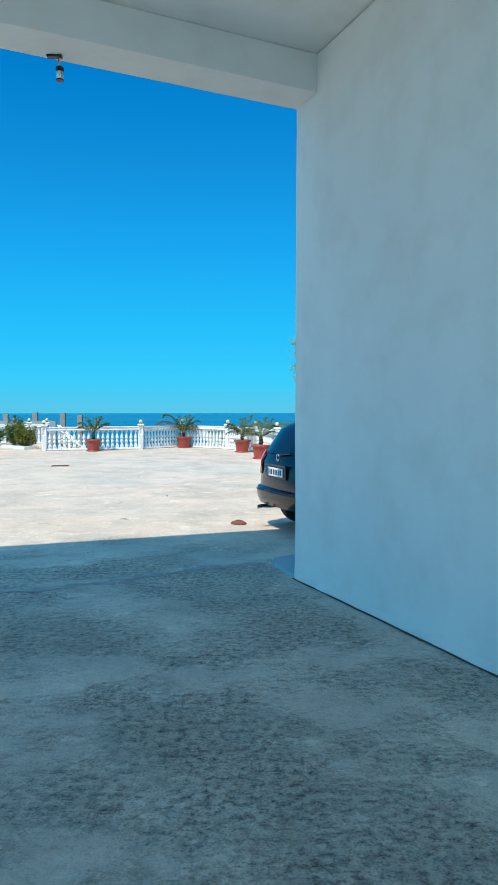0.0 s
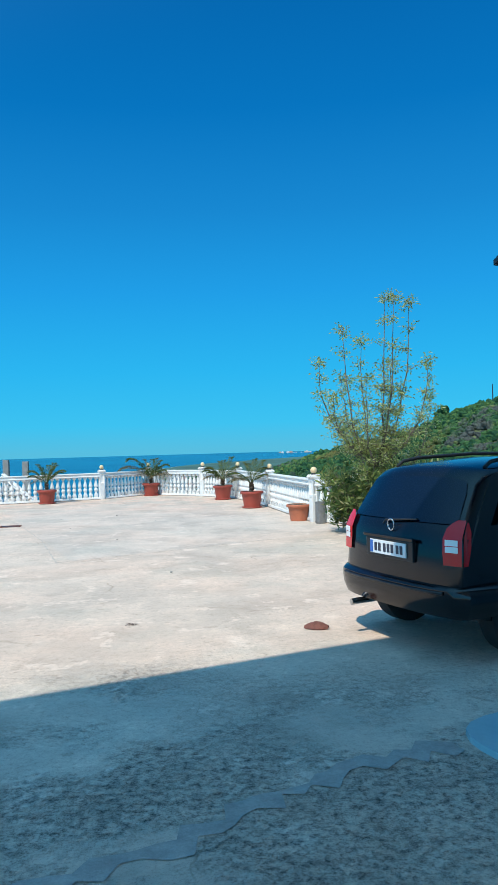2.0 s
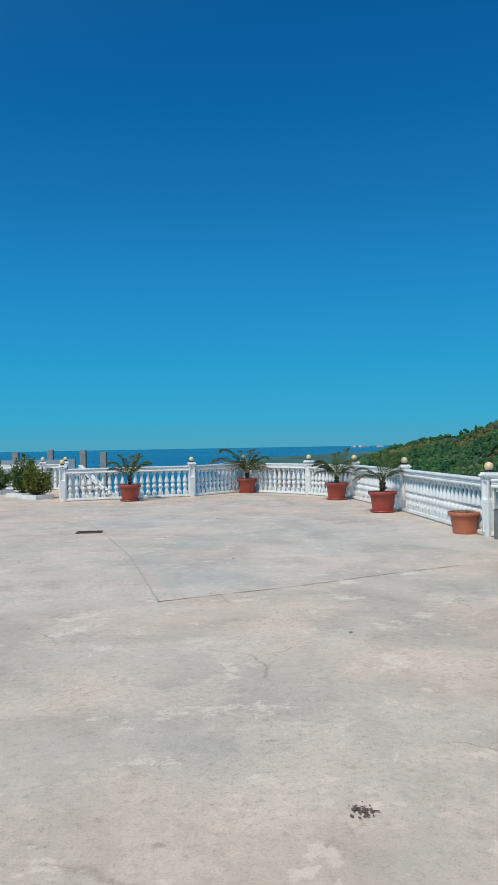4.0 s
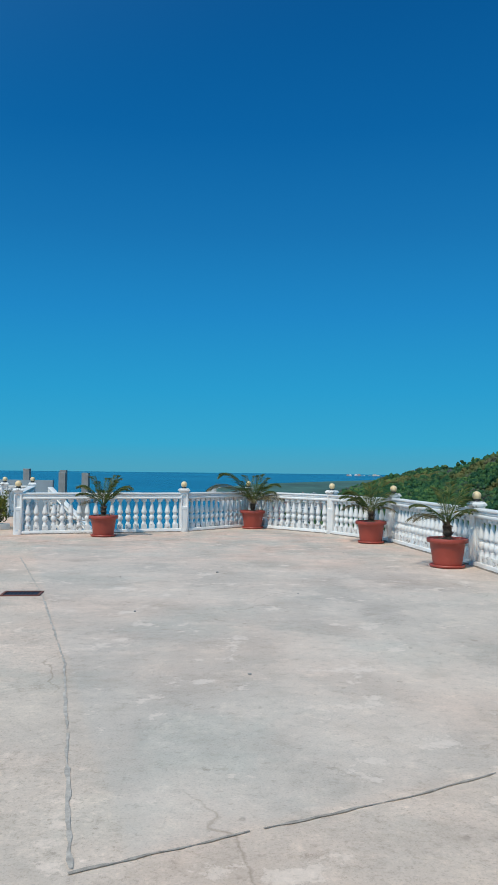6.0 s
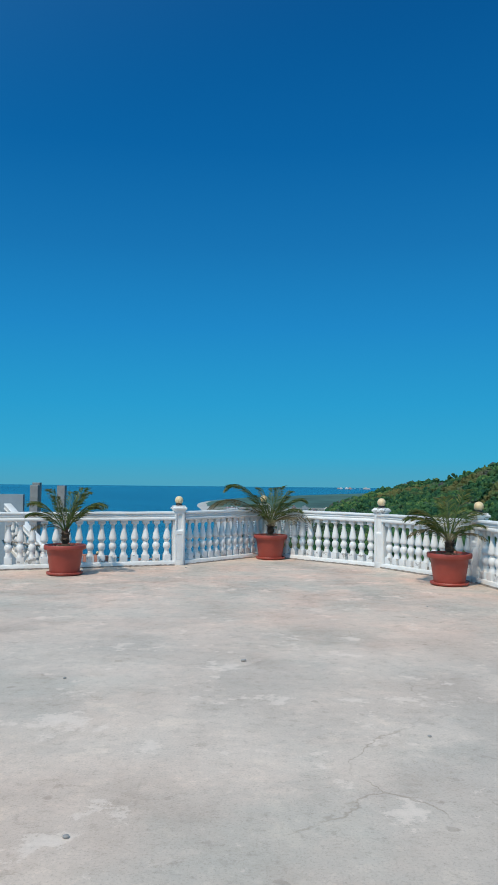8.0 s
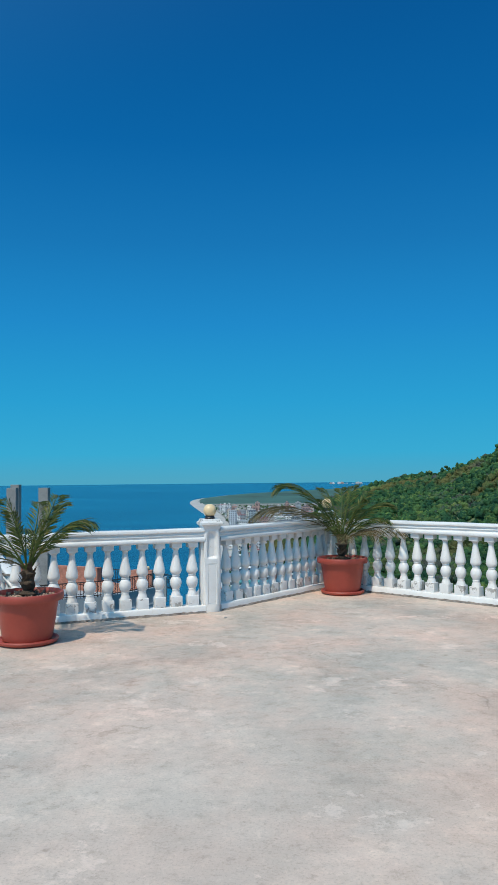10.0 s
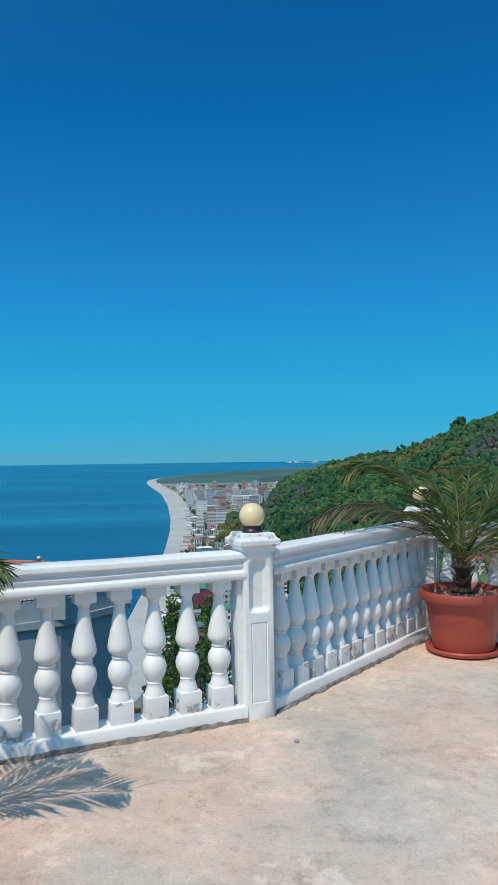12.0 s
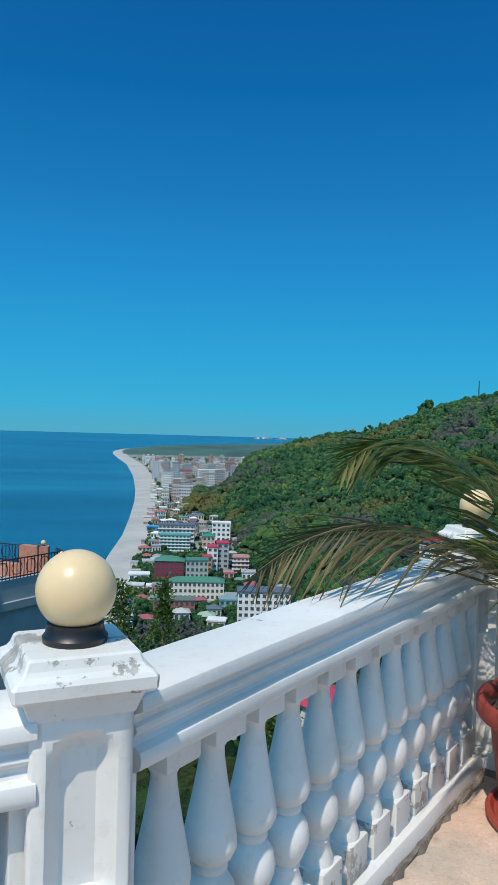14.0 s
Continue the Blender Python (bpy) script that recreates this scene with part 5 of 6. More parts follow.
# ---- small things on the yard and gateway ----
def roof_shard():
    o = thing("tile_shard", pose(0.06, 9.16, 0.0, 0, 0, -20) @ Matrix.Scale(0.8, 4), "broken curved red-brown roof tile lying on the ground", "tile shard")
    bm = bmesh.new()
    rows = []
    rnd = random.Random(5)
    for i in range(9):
        u = i / 8
        half = 0.065 * math.sin(math.pi * (0.12 + 0.8 * u)) + 0.01
        row = []
        for k in range(7):
            a = -1 + k / 3
            row.append(Vector(((u - 0.5) * 0.26 + rnd.gauss(0, 0.003), a * half, 0.006 + 0.075 * (1 - a * a) * math.sin(math.pi * (0.1 + 0.75 * u)) + rnd.uniform(0, 0.005))))
        rows.append(row)
    top = [[bm.verts.new(p) for p in row] for row in rows]
    low = [[bm.verts.new(p * 0.94 - Vector((0, 0, 0.008 if p.z > 0.015 else 0.004))) for p in row] for row in rows]
    for g, flip in ((top, False), (low, True)):
        for a, b in zip(g, g[1:]):
            for k in range(6):
                q = (a[k], b[k], b[k + 1], a[k + 1])
                bm.faces.new(q[::-1] if flip else q)
    part("shard", bm, M_SHARD, o)


roof_shard()


def drain():
    o = thing("drain_grate", pose(-5.05, 19.32, 0, 0, 0, 7), "rusty rectangular drain grate set in the terrace", "drain grate")
    for x0, x1, y0, y1 in ((-0.22, 0.22, -0.15, -0.12), (-0.22, 0.22, 0.12, 0.15), (-0.22, -0.19, -0.12, 0.12), (0.19, 0.22, -0.12, 0.12)):
        bm = bmesh.new()
        box(bm, x0, x1, y0, y1, 0.0, 0.014, bevel=0.003)
        part("frame_bar", bm, M_SHARD, o)
    for i in range(8):
        bm = bmesh.new()
        box(bm, -0.175 + i * 0.046, -0.15 + i * 0.046, -0.12, 0.12, 0.0, 0.010, bevel=0.002)
        part("grate_bar", bm, M_IRON, o)
    bm = bmesh.new()
    box(bm, -0.19, 0.19, -0.12, 0.12, 0.0, 0.004)
    part("pit", bm, M_BLACK, o, "dark opening")


drain()


def stone(p, r, seed):
    rnd = random.Random(seed)
    o = thing("stone", pose(p[0], p[1], r * 0.35, 0, 0, seed * 50), "small dark stone lying on the terrace", "stone", "stones on the terrace")
    bm = bmesh.new()
    bmesh.ops.create_icosphere(bm, subdivisions=2, radius=r)
    for v in bm.verts:
        v.co *= rnd.uniform(0.8, 1.1)
        v.co.z *= 0.55
    part("stone_body", bm, M_RAWCONC, o, smooth=True)


for i, (x, y, r) in enumerate(((-2.95, 21.26, 0.022), (-3.97, 27.45, 0.016), (-1.3, 12.4, 0.018), (-2.4, 16.2, 0.015), (-3.6, 18.4, 0.014), (-1.9, 19.6, 0.012), (-4.2, 20.7, 0.013), (-0.9, 23.9, 0.014))):
    stone((x, y), r, i)


def spot_lamp():
    o = thing("spot_lamp", pose(-1.21, 4.97, 4.24) @ Matrix.Scale(0.85, 4), "small grey cylinder spotlight hanging under the beam", "lamp")
    bm = bmesh.new()
    box(bm, -0.11, 0.02, -0.03, 0.03, -0.02, 0.0, bevel=0.004)
    part("mount", bm, M_BLACK, o, "dark mounting plate")
    bm = bmesh.new()
    tube(bm, [(0, 0, -0.01), (0, 0, -0.10)], 0.012, 8)
    part("stem", bm, M_CHROME, o)
    bm = bmesh.new()
    lathe(bm, [(0.03, -0.10), (0.036, -0.105), (0.036, -0.135), (0.03, -0.14)], 18)
    part("collar", bm, M_BLACK, o)
    bm = bmesh.new()
    lathe(bm, [(0.030, -0.14), (0.034, -0.143), (0.034, -0.205), (0.03, -0.21)], 18)
    part("barrel", bm, M_CHROME, o, "grey metal barrel", True)
    bm = bmesh.new()
    lathe(bm, [(0.035, -0.21), (0.035, -0.222), (0.02, -0.222)], 18)
    part("rim", bm, M_BLACK, o)


spot_lamp()


def canopy():
    """A small dark sheet canopy on the house wall."""
    o = thing("door_canopy", pose(*(A + FD * 0.645), 2.655, 0, 0, math.degrees(math.atan2(FD.y, FD.x))), "dark sheet metal door canopy with a scrolled bracket", "canopy")
    bm = bmesh.new()
    a = [bm.verts.new(p) for p in ((0, 0.95, 0.0), (2.0, 0.95, 0.0), (2.0, 0.0, 0.62), (0, 0.0, 0.62), (0, 0.95, -0.03), (2.0, 0.95, -0.03), (2.0, 0.0, 0.57), (0, 0.0, 0.57))]
    for q in ((0, 1, 2, 3), (7, 6, 5, 4), (0, 4, 5, 1), (1, 5, 6, 2), (3, 7, 4, 0)):
        bm.faces.new([a[i] for i in q])
    part("sheet", bm, M_DARKROOF, o)
    bm = bmesh.new()
    box(bm, 0.02, 0.06, 0.0, 0.9, -0.06, -0.03)
    part("bracket_bar", bm, M_IRON, o)
    bm = bmesh.new()
    tube(bm, [(0.04, 0.74 + 0.045 * math.cos(t), -0.10 - 0.045 * math.sin(t)) for t in np.linspace(0, 2 * math.pi, 16)], 0.011, 6)
    part("scroll", bm, M_IRON, o)


canopy()


# ---- neighbouring roofs below the terrace ----
def neighbour_house():
    """The house below with a brick roof terrace, iron railings and globe lamps."""
    o = thing("neighbour_house", pose(0, 0, 0), "grey-blue house below with a salmon brick roof terrace", "house")
    front, right = Vector((-8.3, 44.0)), Vector((-6.75, 46.0))
    back, backl = Vector((-7.45, 47.5)), Vector((-9.95, 48.9))
    far = Vector((-19.0, 53.0))
    nearl = Vector((-16.5, 40.0))
    roof = [front, right, back, backl, far, nearl]
    bm = bmesh.new()
    prism(bm, [tuple(p) for p in roof], -14, -3.05)
    part("wall", bm, M_GREYWALL, o, "shaded grey-blue stucco wall")
    bm = bmesh.new()
    prism(bm, [tuple(p + (p - Vector((-12, 46))).normalized() * 0.12) for p in roof], -3.05, -2.86)
    part("roof_slab", bm, M_GREYWALL, o)
    def run(p, q, name, z0, z1, thick, mat, label=""):
        d = (q - p).normalized()
        n = Vector((-d.y, d.x)) * thick
        bm = bmesh.new()
        prism(bm, [tuple(p), tuple(q), tuple(q + n), tuple(p + n)], z0, z1)
        return part(name, bm, mat, o, label)
    run(nearl, front, "parapet", -2.86, -2.35, 0.2, M_GREYWALL)
    run(front, right, "parapet", -2.86, -2.35, 0.2, M_GREYWALL)
    bk = run(backl.lerp(far, 0.0), far, "brick_wall", -2.86, -1.95, 0.25, M_BRICK, "salmon brick parapet")
    bk = run(back, back.lerp(backl, 0.22), "brick_wall", -2.86, -1.95, 0.25, M_BRICK, "salmon brick parapet")
    run(back.lerp(backl, 0.78), backl, "brick_wall", -2.86, -1.95, 0.25, M_BRICK, "salmon brick parapet")
    run(back.lerp(backl, 0.22), back.lerp(backl, 0.78), "brick_wall", -2.86, -2.5, 0.25, M_BRICK, "low salmon brick parapet")
    def railing(p, q, z):
        bm = bmesh.new()
        n = int((q - p).length / 0.11)
        for zz in (z + 0.06, z + 0.5):
            tube(bm, [(p.x, p.y, zz), (q.x, q.y, zz)], 0.018, 5)
        for i in range(n + 1):
            c = p.lerp(q, i / n)
            tube(bm, [(c.x, c.y, z), (c.x, c.y, z + 0.5)], 0.011, 4)
        for i in range(0, n - 3, 4):
            c, e = p.lerp(q, i / n), p.lerp(q, (i + 4) / n)
            m = c.lerp(e, 0.5)
            r = (e - c).length * 0.36
            d = (q - p).normalized()
            tube(bm, [(m.x + d.x * r * math.cos(t), m.y + d.y * r * math.cos(t), z + 0.28 + 0.17 * math.sin(t)) for t in np.linspace(0, 6.28, 12)], 0.01, 4)
        part("railing", bm, M_IRON, o, "dark wrought iron railing with scrolls")
    railing(nearl, front, -2.35)
    railing(front, right, -2.35)
    railing(right + Vector((0.35, 0.1)), back + Vector((0.35, 0.0)), -2.5)
    railing(back.lerp(backl, 0.22), back.lerp(backl, 0.78), -2.5)
    for p, z in ((back, -1.95), (backl, -1.95), (right, -2.0), (front, -2.0), (backl.lerp(far, 0.4), -1.95), (nearl.lerp(front, 0.5), -2.0)):
        bm = bmesh.new()
        box(bm, p.x - 0.16, p.x + 0.16, p.y - 0.16, p.y + 0.16, -2.86, z)
        part("pier", bm, M_BRICK if z > -1.98 else M_GREYWALL, o)
        copy_thing(FIRST_LAMP[0], pose(p.x, p.y, z))
    for i in range(4):
        bm = bmesh.new()
        p = nearl.lerp(front, 0.25 + 0.2 * i)
        box(bm, -0.5, 0.5, -0.03, 0.05, -7.8, -6.0, pose(p.x, p.y, 0, 0, 0, math.degrees(math.atan2(front.y - nearl.y, front.x - nearl.x))))
        part("window", bm, M_DARK, o, "dark window")


neighbour_house()


def unfinished_house():
    o = thing("unfinished_house", pose(-10.5, 43.4, 0), "unfinished raw concrete house with bare columns", "house")
    for x, y, z in ((0.3, 0, 1.2), (-0.78, 0.2, 1.2), (-1.3, 2.2, 1.3), (-3.1, 2.4, 1.35), (-4.3, 0.4, 1.25), (-6.2, 0.6, 1.3), (-8.0, 2.6, 1.3)):
        bm = bmesh.new()
        box(bm, x - 0.15, x + 0.15, y - 0.15, y + 0.15, -3.2, z, bevel=0.01)
        part("column", bm, M_RAWCONC, o, "bare concrete column")
    bm = bmesh.new()
    prism(bm, [(-8.4, 0.4), (-1.2, 0.1), (-1.2, 0.3), (-8.4, 0.6)], -3.2, 0.85)
    part("wall", bm, M_GREYWALL, o, "grey rendered parapet wall")
    bm = bmesh.new()
    prism(bm, [(-9, -0.3), (0.3, -0.3), (0.3, 5), (-9, 5)], -3.5, -3.2)
    part("slab", bm, M_RAWCONC, o)
    bm = bmesh.new()
    prism(bm, [(-8.6, 0), (-0.2, 0), (-0.2, 4.6), (-8.6, 4.6)], -12, -3.5)
    part("lower_wall", bm, M_GREYWALL, o)


unfinished_house()


# ---- the town ----
def roof_block(bm, w, d, h, kind):
    if kind == "hip":
        z, e = h, 0.5
        v = [bm.verts.new(p) for p in ((-w / 2 - e, -d / 2 - e, z), (w / 2 + e, -d / 2 - e, z), (w / 2 + e, d / 2 + e, z), (-w / 2 - e, d / 2 + e, z))]
        rise, inset = min(w, d) * 0.22, min(w, d) * 0.45
        if w > d:
            r = [bm.verts.new((-w / 2 + inset, 0, z + rise)), bm.verts.new((w / 2 - inset, 0, z + rise))]
            fs = ((v[0], v[1], r[1], r[0]), (v[1], v[2], r[1]), (v[2], v[3], r[0], r[1]), (v[3], v[0], r[0]))
        else:
            r = [bm.verts.new((0, -d / 2 + inset, z + rise)), bm.verts.new((0, d / 2 - inset, z + rise))]
            fs = ((v[1], v[2], r[1], r[0]), (v[0], v[1], r[0]), (v[3], v[0], r[0], r[1]), (v[2], v[3], r[1]))
        for f in fs:
            bm.faces.new(f)
        bm.faces.new(v[::-1])
    else:
        box(bm, -w / 2 - 0.3, w / 2 + 0.3, -d / 2 - 0.3, d / 2 + 0.3, h, h + 0.7)


COLOURS = {}


def tint(col, rough=0.8):
    key = (col, rough)
    if key not in COLOURS:
        COLOURS[key] = simple("painted_render" if rough > 0.6 else "roof_sheet", col, rough, vary=0.1, scale=0.3, relief=0.0)
    return COLOURS[key]


WINDOW = {}
PLACED = []
# window glass paled to grey-blue, with the haze over the town in its colour
M_HAZEGLASS = simple("town_window_glass", (0.07, 0.09, 0.11), 0.25, vary=0.3, scale=0.4, relief=0.0)


def window_mesh(w, h):
    key = (round(w, 1), round(h, 1))
    if key not in WINDOW:
        bm = bmesh.new()
        box(bm, -w / 2, w / 2, -0.12, 0.03, -h / 2, h / 2)
        me = bpy.data.meshes.new("window")
        bm.to_mesh(me)
        bm.free()
        me.materials.append(M_HAZEGLASS)
        WINDOW[key] = me
    return WINDOW[key]


def town_building(x, y, w, d, h, yaw, wall, roof, kind, floors, cols, label, bands=False, group="buildings of the town"):
    z = land(x, y)[0] - 1.0
    PLACED.append((x, y, max(w, d) / 2))
    o = thing("town_building", pose(x, y, z, 0, 0, yaw), label, "building", group)
    h += 1.0
    bm = bmesh.new()
    box(bm, -w / 2, w / 2, -d / 2, d / 2, 0, h)
    part("wall", bm, tint(wall), o)
    bm = bmesh.new()
    roof_block(bm, w, d, h, kind)
    part("roof", bm, tint(roof, 0.55), o)
    if floors:
        fh = (h - 1.0) / floors
        ww = min(2.2, w / cols * 0.55)
        me = window_mesh(ww, fh * 0.5)
        dcols = max(1, int(cols * d / w)) if floors < 9 else 2
        for f in range(floors):
            zc = 1.0 + fh * (f + 0.55)
            for c in range(cols):
                q = new("window", me)
                q.parent = o
                q.matrix_basis = pose(-w / 2 + w * (c + 0.5) / cols, -d / 2, zc)
            for c in range(dcols):
                q = new("window", me)
                q.parent = o
                q.matrix_basis = pose(-w / 2, -d / 2 + d * (c + 0.5) / dcols, zc, 0, 0, -90)
            if bands:
                bm = bmesh.new()
                box(bm, -w / 2 - 0.5, w / 2 + 0.2, -d / 2 - 0.7, -d / 2, zc - fh * 0.5, zc - fh * 0.22)
                part("balcony", bm, tint((0.7, 0.7, 0.68)), o, "pale balcony band")
    return o


WHT, GRN, TEAL, MAR, RED, BRN, PNK, ORA, GRY = (0.72, 0.73, 0.72), (0.06, 0.2, 0.14), (0.18, 0.42, 0.42), (0.22, 0.03, 0.06), (0.45, 0.04, 0.08), (0.22, 0.12, 0.1), (0.5, 0.25, 0.22), (0.55, 0.26, 0.12), (0.4, 0.41, 0.42)
SLATE = (0.10, 0.13, 0.17)
town_building(38.5, 347, 23, 11, 14, -4, WHT, SLATE, "flat", 5, 9, "white hotel block with square dark windows and slate roof")
town_building(31.3, 323, 12, 8, 4.5, -4, (0.6, 0.58, 0.56), RED, "hip", 1, 4, "low house with a crimson sheet roof")
town_building(10.8, 393, 27, 9, 9, -2, (0.66, 0.64, 0.56), GRN, "hip", 3, 12, "long cream building with a green hipped roof")
town_building(12.1, 429, 12, 9, 13, -2, (0.35, 0.42, 0.38), GRN, "flat", 4, 5, "grey-green block with a green roof")
town_building(-2.8, 438, 16, 10, 11.5, -3, MAR, GRN, "hip", 4, 6, "maroon guest house with a green roof")
town_building(28.4, 462, 7, 9, 17.5, -2, GRY, RED, "flat", 6, 2, "grey tower block with a red crown")
town_building(22.3, 460, 6, 9, 15.5, -2, WHT, RED, "flat", 5, 2, "white tower block with a red crown")
town_building(39.4, 461, 9.5, 9, 9.5, -5, PNK, PNK, "flat", 4, 4, "pink block with white balconies", True)
town_building(18.8, 451, 5, 7, 11, 0, ORA, RED, "flat", 4, 2, "orange narrow house with a red roof")
town_building(1.0, 541, 21, 10, 11, -4, TEAL, (0.10, 0.32, 0.3), "flat", 5, 8, "teal hotel with white window bands", True)
town_building(2.3, 587, 27, 10, 12, -4, (0.3, 0.36, 0.36), SLATE, "flat", 4, 9, "grey frame building with a dark roof", True)
town_building(36.3, 588, 14, 10, 14, -4, WHT, WHT, "flat", 4, 4, "white modern block with a flat roof")
town_building(25.1, 559, 9, 9, 8, 0, (0.6, 0.45, 0.38), (0.03, 0.22, 0.13), "hip", 2, 3, "house with a bright green hipped roof")
town_building(-0.4, 367, 19, 8, 5.5, -2, (0.28, 0.12, 0.11), (0.13, 0.17, 0.14), "flat", 2, 8, "low brown building with a flat roof")
town_building(2.5, 348, 7, 7, 4.6, 4, (0.55, 0.55, 0.52), (0.45, 0.44, 0.42), "hip", 1, 3, "small pale house with a grey roof")
town_building(13.5, 347, 7, 7, 3.3, 0, (0.4, 0.45, 0.38), (0.32, 0.42, 0.32), "hip", 1, 3, "small house with a pale green roof")
town_building(3.0, 912, 15.5, 12, 18, -3, BRN, BRN, "flat", 6, 6, "brown apartment block with pale bands", True)
town_building(-7.0, 1017, 13.5, 12, 27, -3, WHT, GRY, "flat", 9, 5, "tall white apartment tower")
town_building(5.0, 1174, 11, 11, 34, -3, (0.35, 0.42, 0.45), SLATE, "flat", 10, 4, "tall grey glass tower")
town_building(-28.0, 1302, 13, 12, 30, -3, (0.5, 0.55, 0.6), GRY, "flat", 9, 4, "tall pale tower near the beach")
town_building(24.0, 1310, 20, 12, 15, -3, (0.45, 0.3, 0.28), MAR, "flat", 4, 6, "brown block with a maroon roof")
town_building(66.0, 1316, 41, 14, 16.5, -3, WHT, WHT, "flat", 5, 10, "long white apartment block")
town_building(119.0, 1530, 23, 14, 20, -3, (0.3, 0.22, 0.2), BRN, "flat", 6, 6, "brown far apartment block")
town_building(-19.8, 444, 11.5, 8, 3.2, 0, WHT, WHT, "flat", 1, 3, "white flat beach pavilion")
town_building(-19.0, 413, 6, 6, 3.4, 0, WHT, (0.6, 0.58, 0.55), "flat", 1, 2, "small white beach pavilion")
town_building(-11.0, 416, 7.4, 6, 2.0, 0, WHT, WHT, "flat", 1, 2, "low white beach pavilion")
town_building(24.6, 369, 8, 7, 5.2, -4, TEAL, (0.2, 0.33, 0.34), "flat", 2, 3, "small teal house with flat roof")
town_building(-21.6, 335, 7.3, 7, 12.5, 5, (0.22, 0.36, 0.38), SLATE, "flat", 5, 3, "narrow teal tower with balcony bands", True)
town_building(30.1, 435, 5.5, 6, 5.0, 0, (0.6, 0.35, 0.3), (0.5, 0.2, 0.2), "flat", 2, 2, "small pink house with red roof")
town_building(-12.0, 650, 20, 8, 3.0, -4, (0.05, 0.25, 0.5), (0.05, 0.3, 0.6), "flat", 1, 5, "blue roofed beach restaurant")
rnd = random.Random(77)
PALETTE = [WHT, (0.6, 0.58, 0.52), (0.5, 0.48, 0.46), (0.45, 0.3, 0.26), (0.6, 0.6, 0.62), (0.32, 0.36, 0.38), (0.55, 0.5, 0.4)]
ROOFS = [GRY, (0.4, 0.12, 0.1), WHT, (0.16, 0.25, 0.2), (0.3, 0.3, 0.3), SLATE, (0.35, 0.1, 0.12)]
NAMES = ["small pale town house", "small town house with a pitched roof", "plain low town block"]


def free(x, y, r):
    return land(x, y)[1] == 1 and all(math.hypot(x - px, y - py) > (r + pr) * 0.85 for px, py, pr in PLACED)


for i in range(230):
    y = rnd.choice([rnd.uniform(330, 640), rnd.uniform(560, 1000), rnd.uniform(600, 1000)])
    x0 = table(y, SHORE) + table(y, BEACH)
    x = x0 + 4 + rnd.random() ** 1.2 * (90 + 0.32 * max(0, y - 850))
    w = rnd.uniform(4.5, 8.5) * (1 + 0.25 * (y > 900))
    if not free(x, y, w / 2 + 1):
        continue
    hh = rnd.uniform(2.6, 5.0) if y < 600 else rnd.uniform(3, 8)
    town_building(x, y, w, rnd.uniform(5, 8), hh, rnd.uniform(-14, 10), rnd.choice(PALETTE), rnd.choice(ROOFS), rnd.choice(["hip", "hip", "flat"]),
                  max(1, int(hh / 3)), 3, NAMES[i % 3])
for i in range(60):
    y = rnd.uniform(860, 1150)
    x0 = table(y, SHORE) + table(y, BEACH)
    x = x0 + 10 + rnd.random() * (75 + 0.34 * (y - 860))
    w = rnd.uniform(7, 13)
    if free(x, y, w / 2 + 2):
        hh = rnd.choice([rnd.uniform(8, 13), rnd.uniform(11, 20), rnd.uniform(18, 30)])
        town_building(x, y, w, rnd.uniform(8, 12), hh, rnd.uniform(-10, 8), rnd.choice(PALETTE), rnd.choice(ROOFS), "flat", int(hh / 3.3), 4, "plain apartment block in the far town", bands=rnd.random() < 0.25)


def far_quarter():
    """The far end of the town: blocks with storeys of windows, roofs and stair heads, past counting."""
    bm = bmesh.new()

    def put(m, x0, x1, y0, y1, z0, z1, index):
        v = [bm.verts.new(m @ Vector(p)) for p in ((x0, y0, z0), (x1, y0, z0), (x1, y1, z0), (x0, y1, z0), (x0, y0, z1), (x1, y0, z1), (x1, y1, z1), (x0, y1, z1))]
        for q in ((4, 5, 6, 7), (0, 1, 5, 4), (1, 2, 6, 5), (2, 3, 7, 6), (3, 0, 4, 7)):
            bm.faces.new([v[i] for i in q]).material_index = index

    mats = [tint(c) for c in PALETTE] + [tint(c, 0.55) for c in ROOFS] + [M_HAZEGLASS]
    for i in range(800):
        y = rnd.uniform(1120, 1900)
        x0 = table(y, SHORE) + table(y, BEACH)
        x = x0 + 8 + rnd.random() ** 1.1 * (150 + 0.36 * (y - 1000))
        tower = rnd.random() < 0.2
        w, d = (rnd.uniform(8, 15), rnd.uniform(9, 13)) if tower else (rnd.uniform(8, 14), rnd.uniform(7, 10))
        if not free(x, y, w / 2 + 2):
            continue
        h = rnd.uniform(11, 26) if tower else rnd.uniform(3.5, 8)
        PLACED.append((x, y, w / 2))
        m = pose(x, y, land(x, y)[0] - 1, 0, 0, rnd.uniform(-10, 10))
        wall = rnd.choice([0, 1, 2, 2, 3, 4, 5, 5, 6])
        put(m, -w / 2, w / 2, -d / 2, d / 2, 0, h, wall)
        put(m, -w / 2 - 0.3, w / 2 + 0.3, -d / 2 - 0.3, d / 2 + 0.3, h, h + 0.6, 7 + rnd.randrange(7))
        if tower:
            put(m, -w / 5, w / 6, -2, 2, h + 0.6, h + 3, wall)
        cols = max(2, int(w / 3))
        for f in range(int(h / 3.2)):
            z = 1.8 + f * 3.2
            for k in range(cols):
                cx = -w / 2 + w * (k + 0.5) / cols
                put(m, cx - w / cols * 0.28, cx + w / cols * 0.28, -d / 2 - 0.15, -d / 2 + 0.1, z, z + 1.5, 14)
    tagged(part("far_town_quarter", bm, mats), "dense pale apartment blocks and houses of the far town", "town", kind="stuff")


far_quarter()
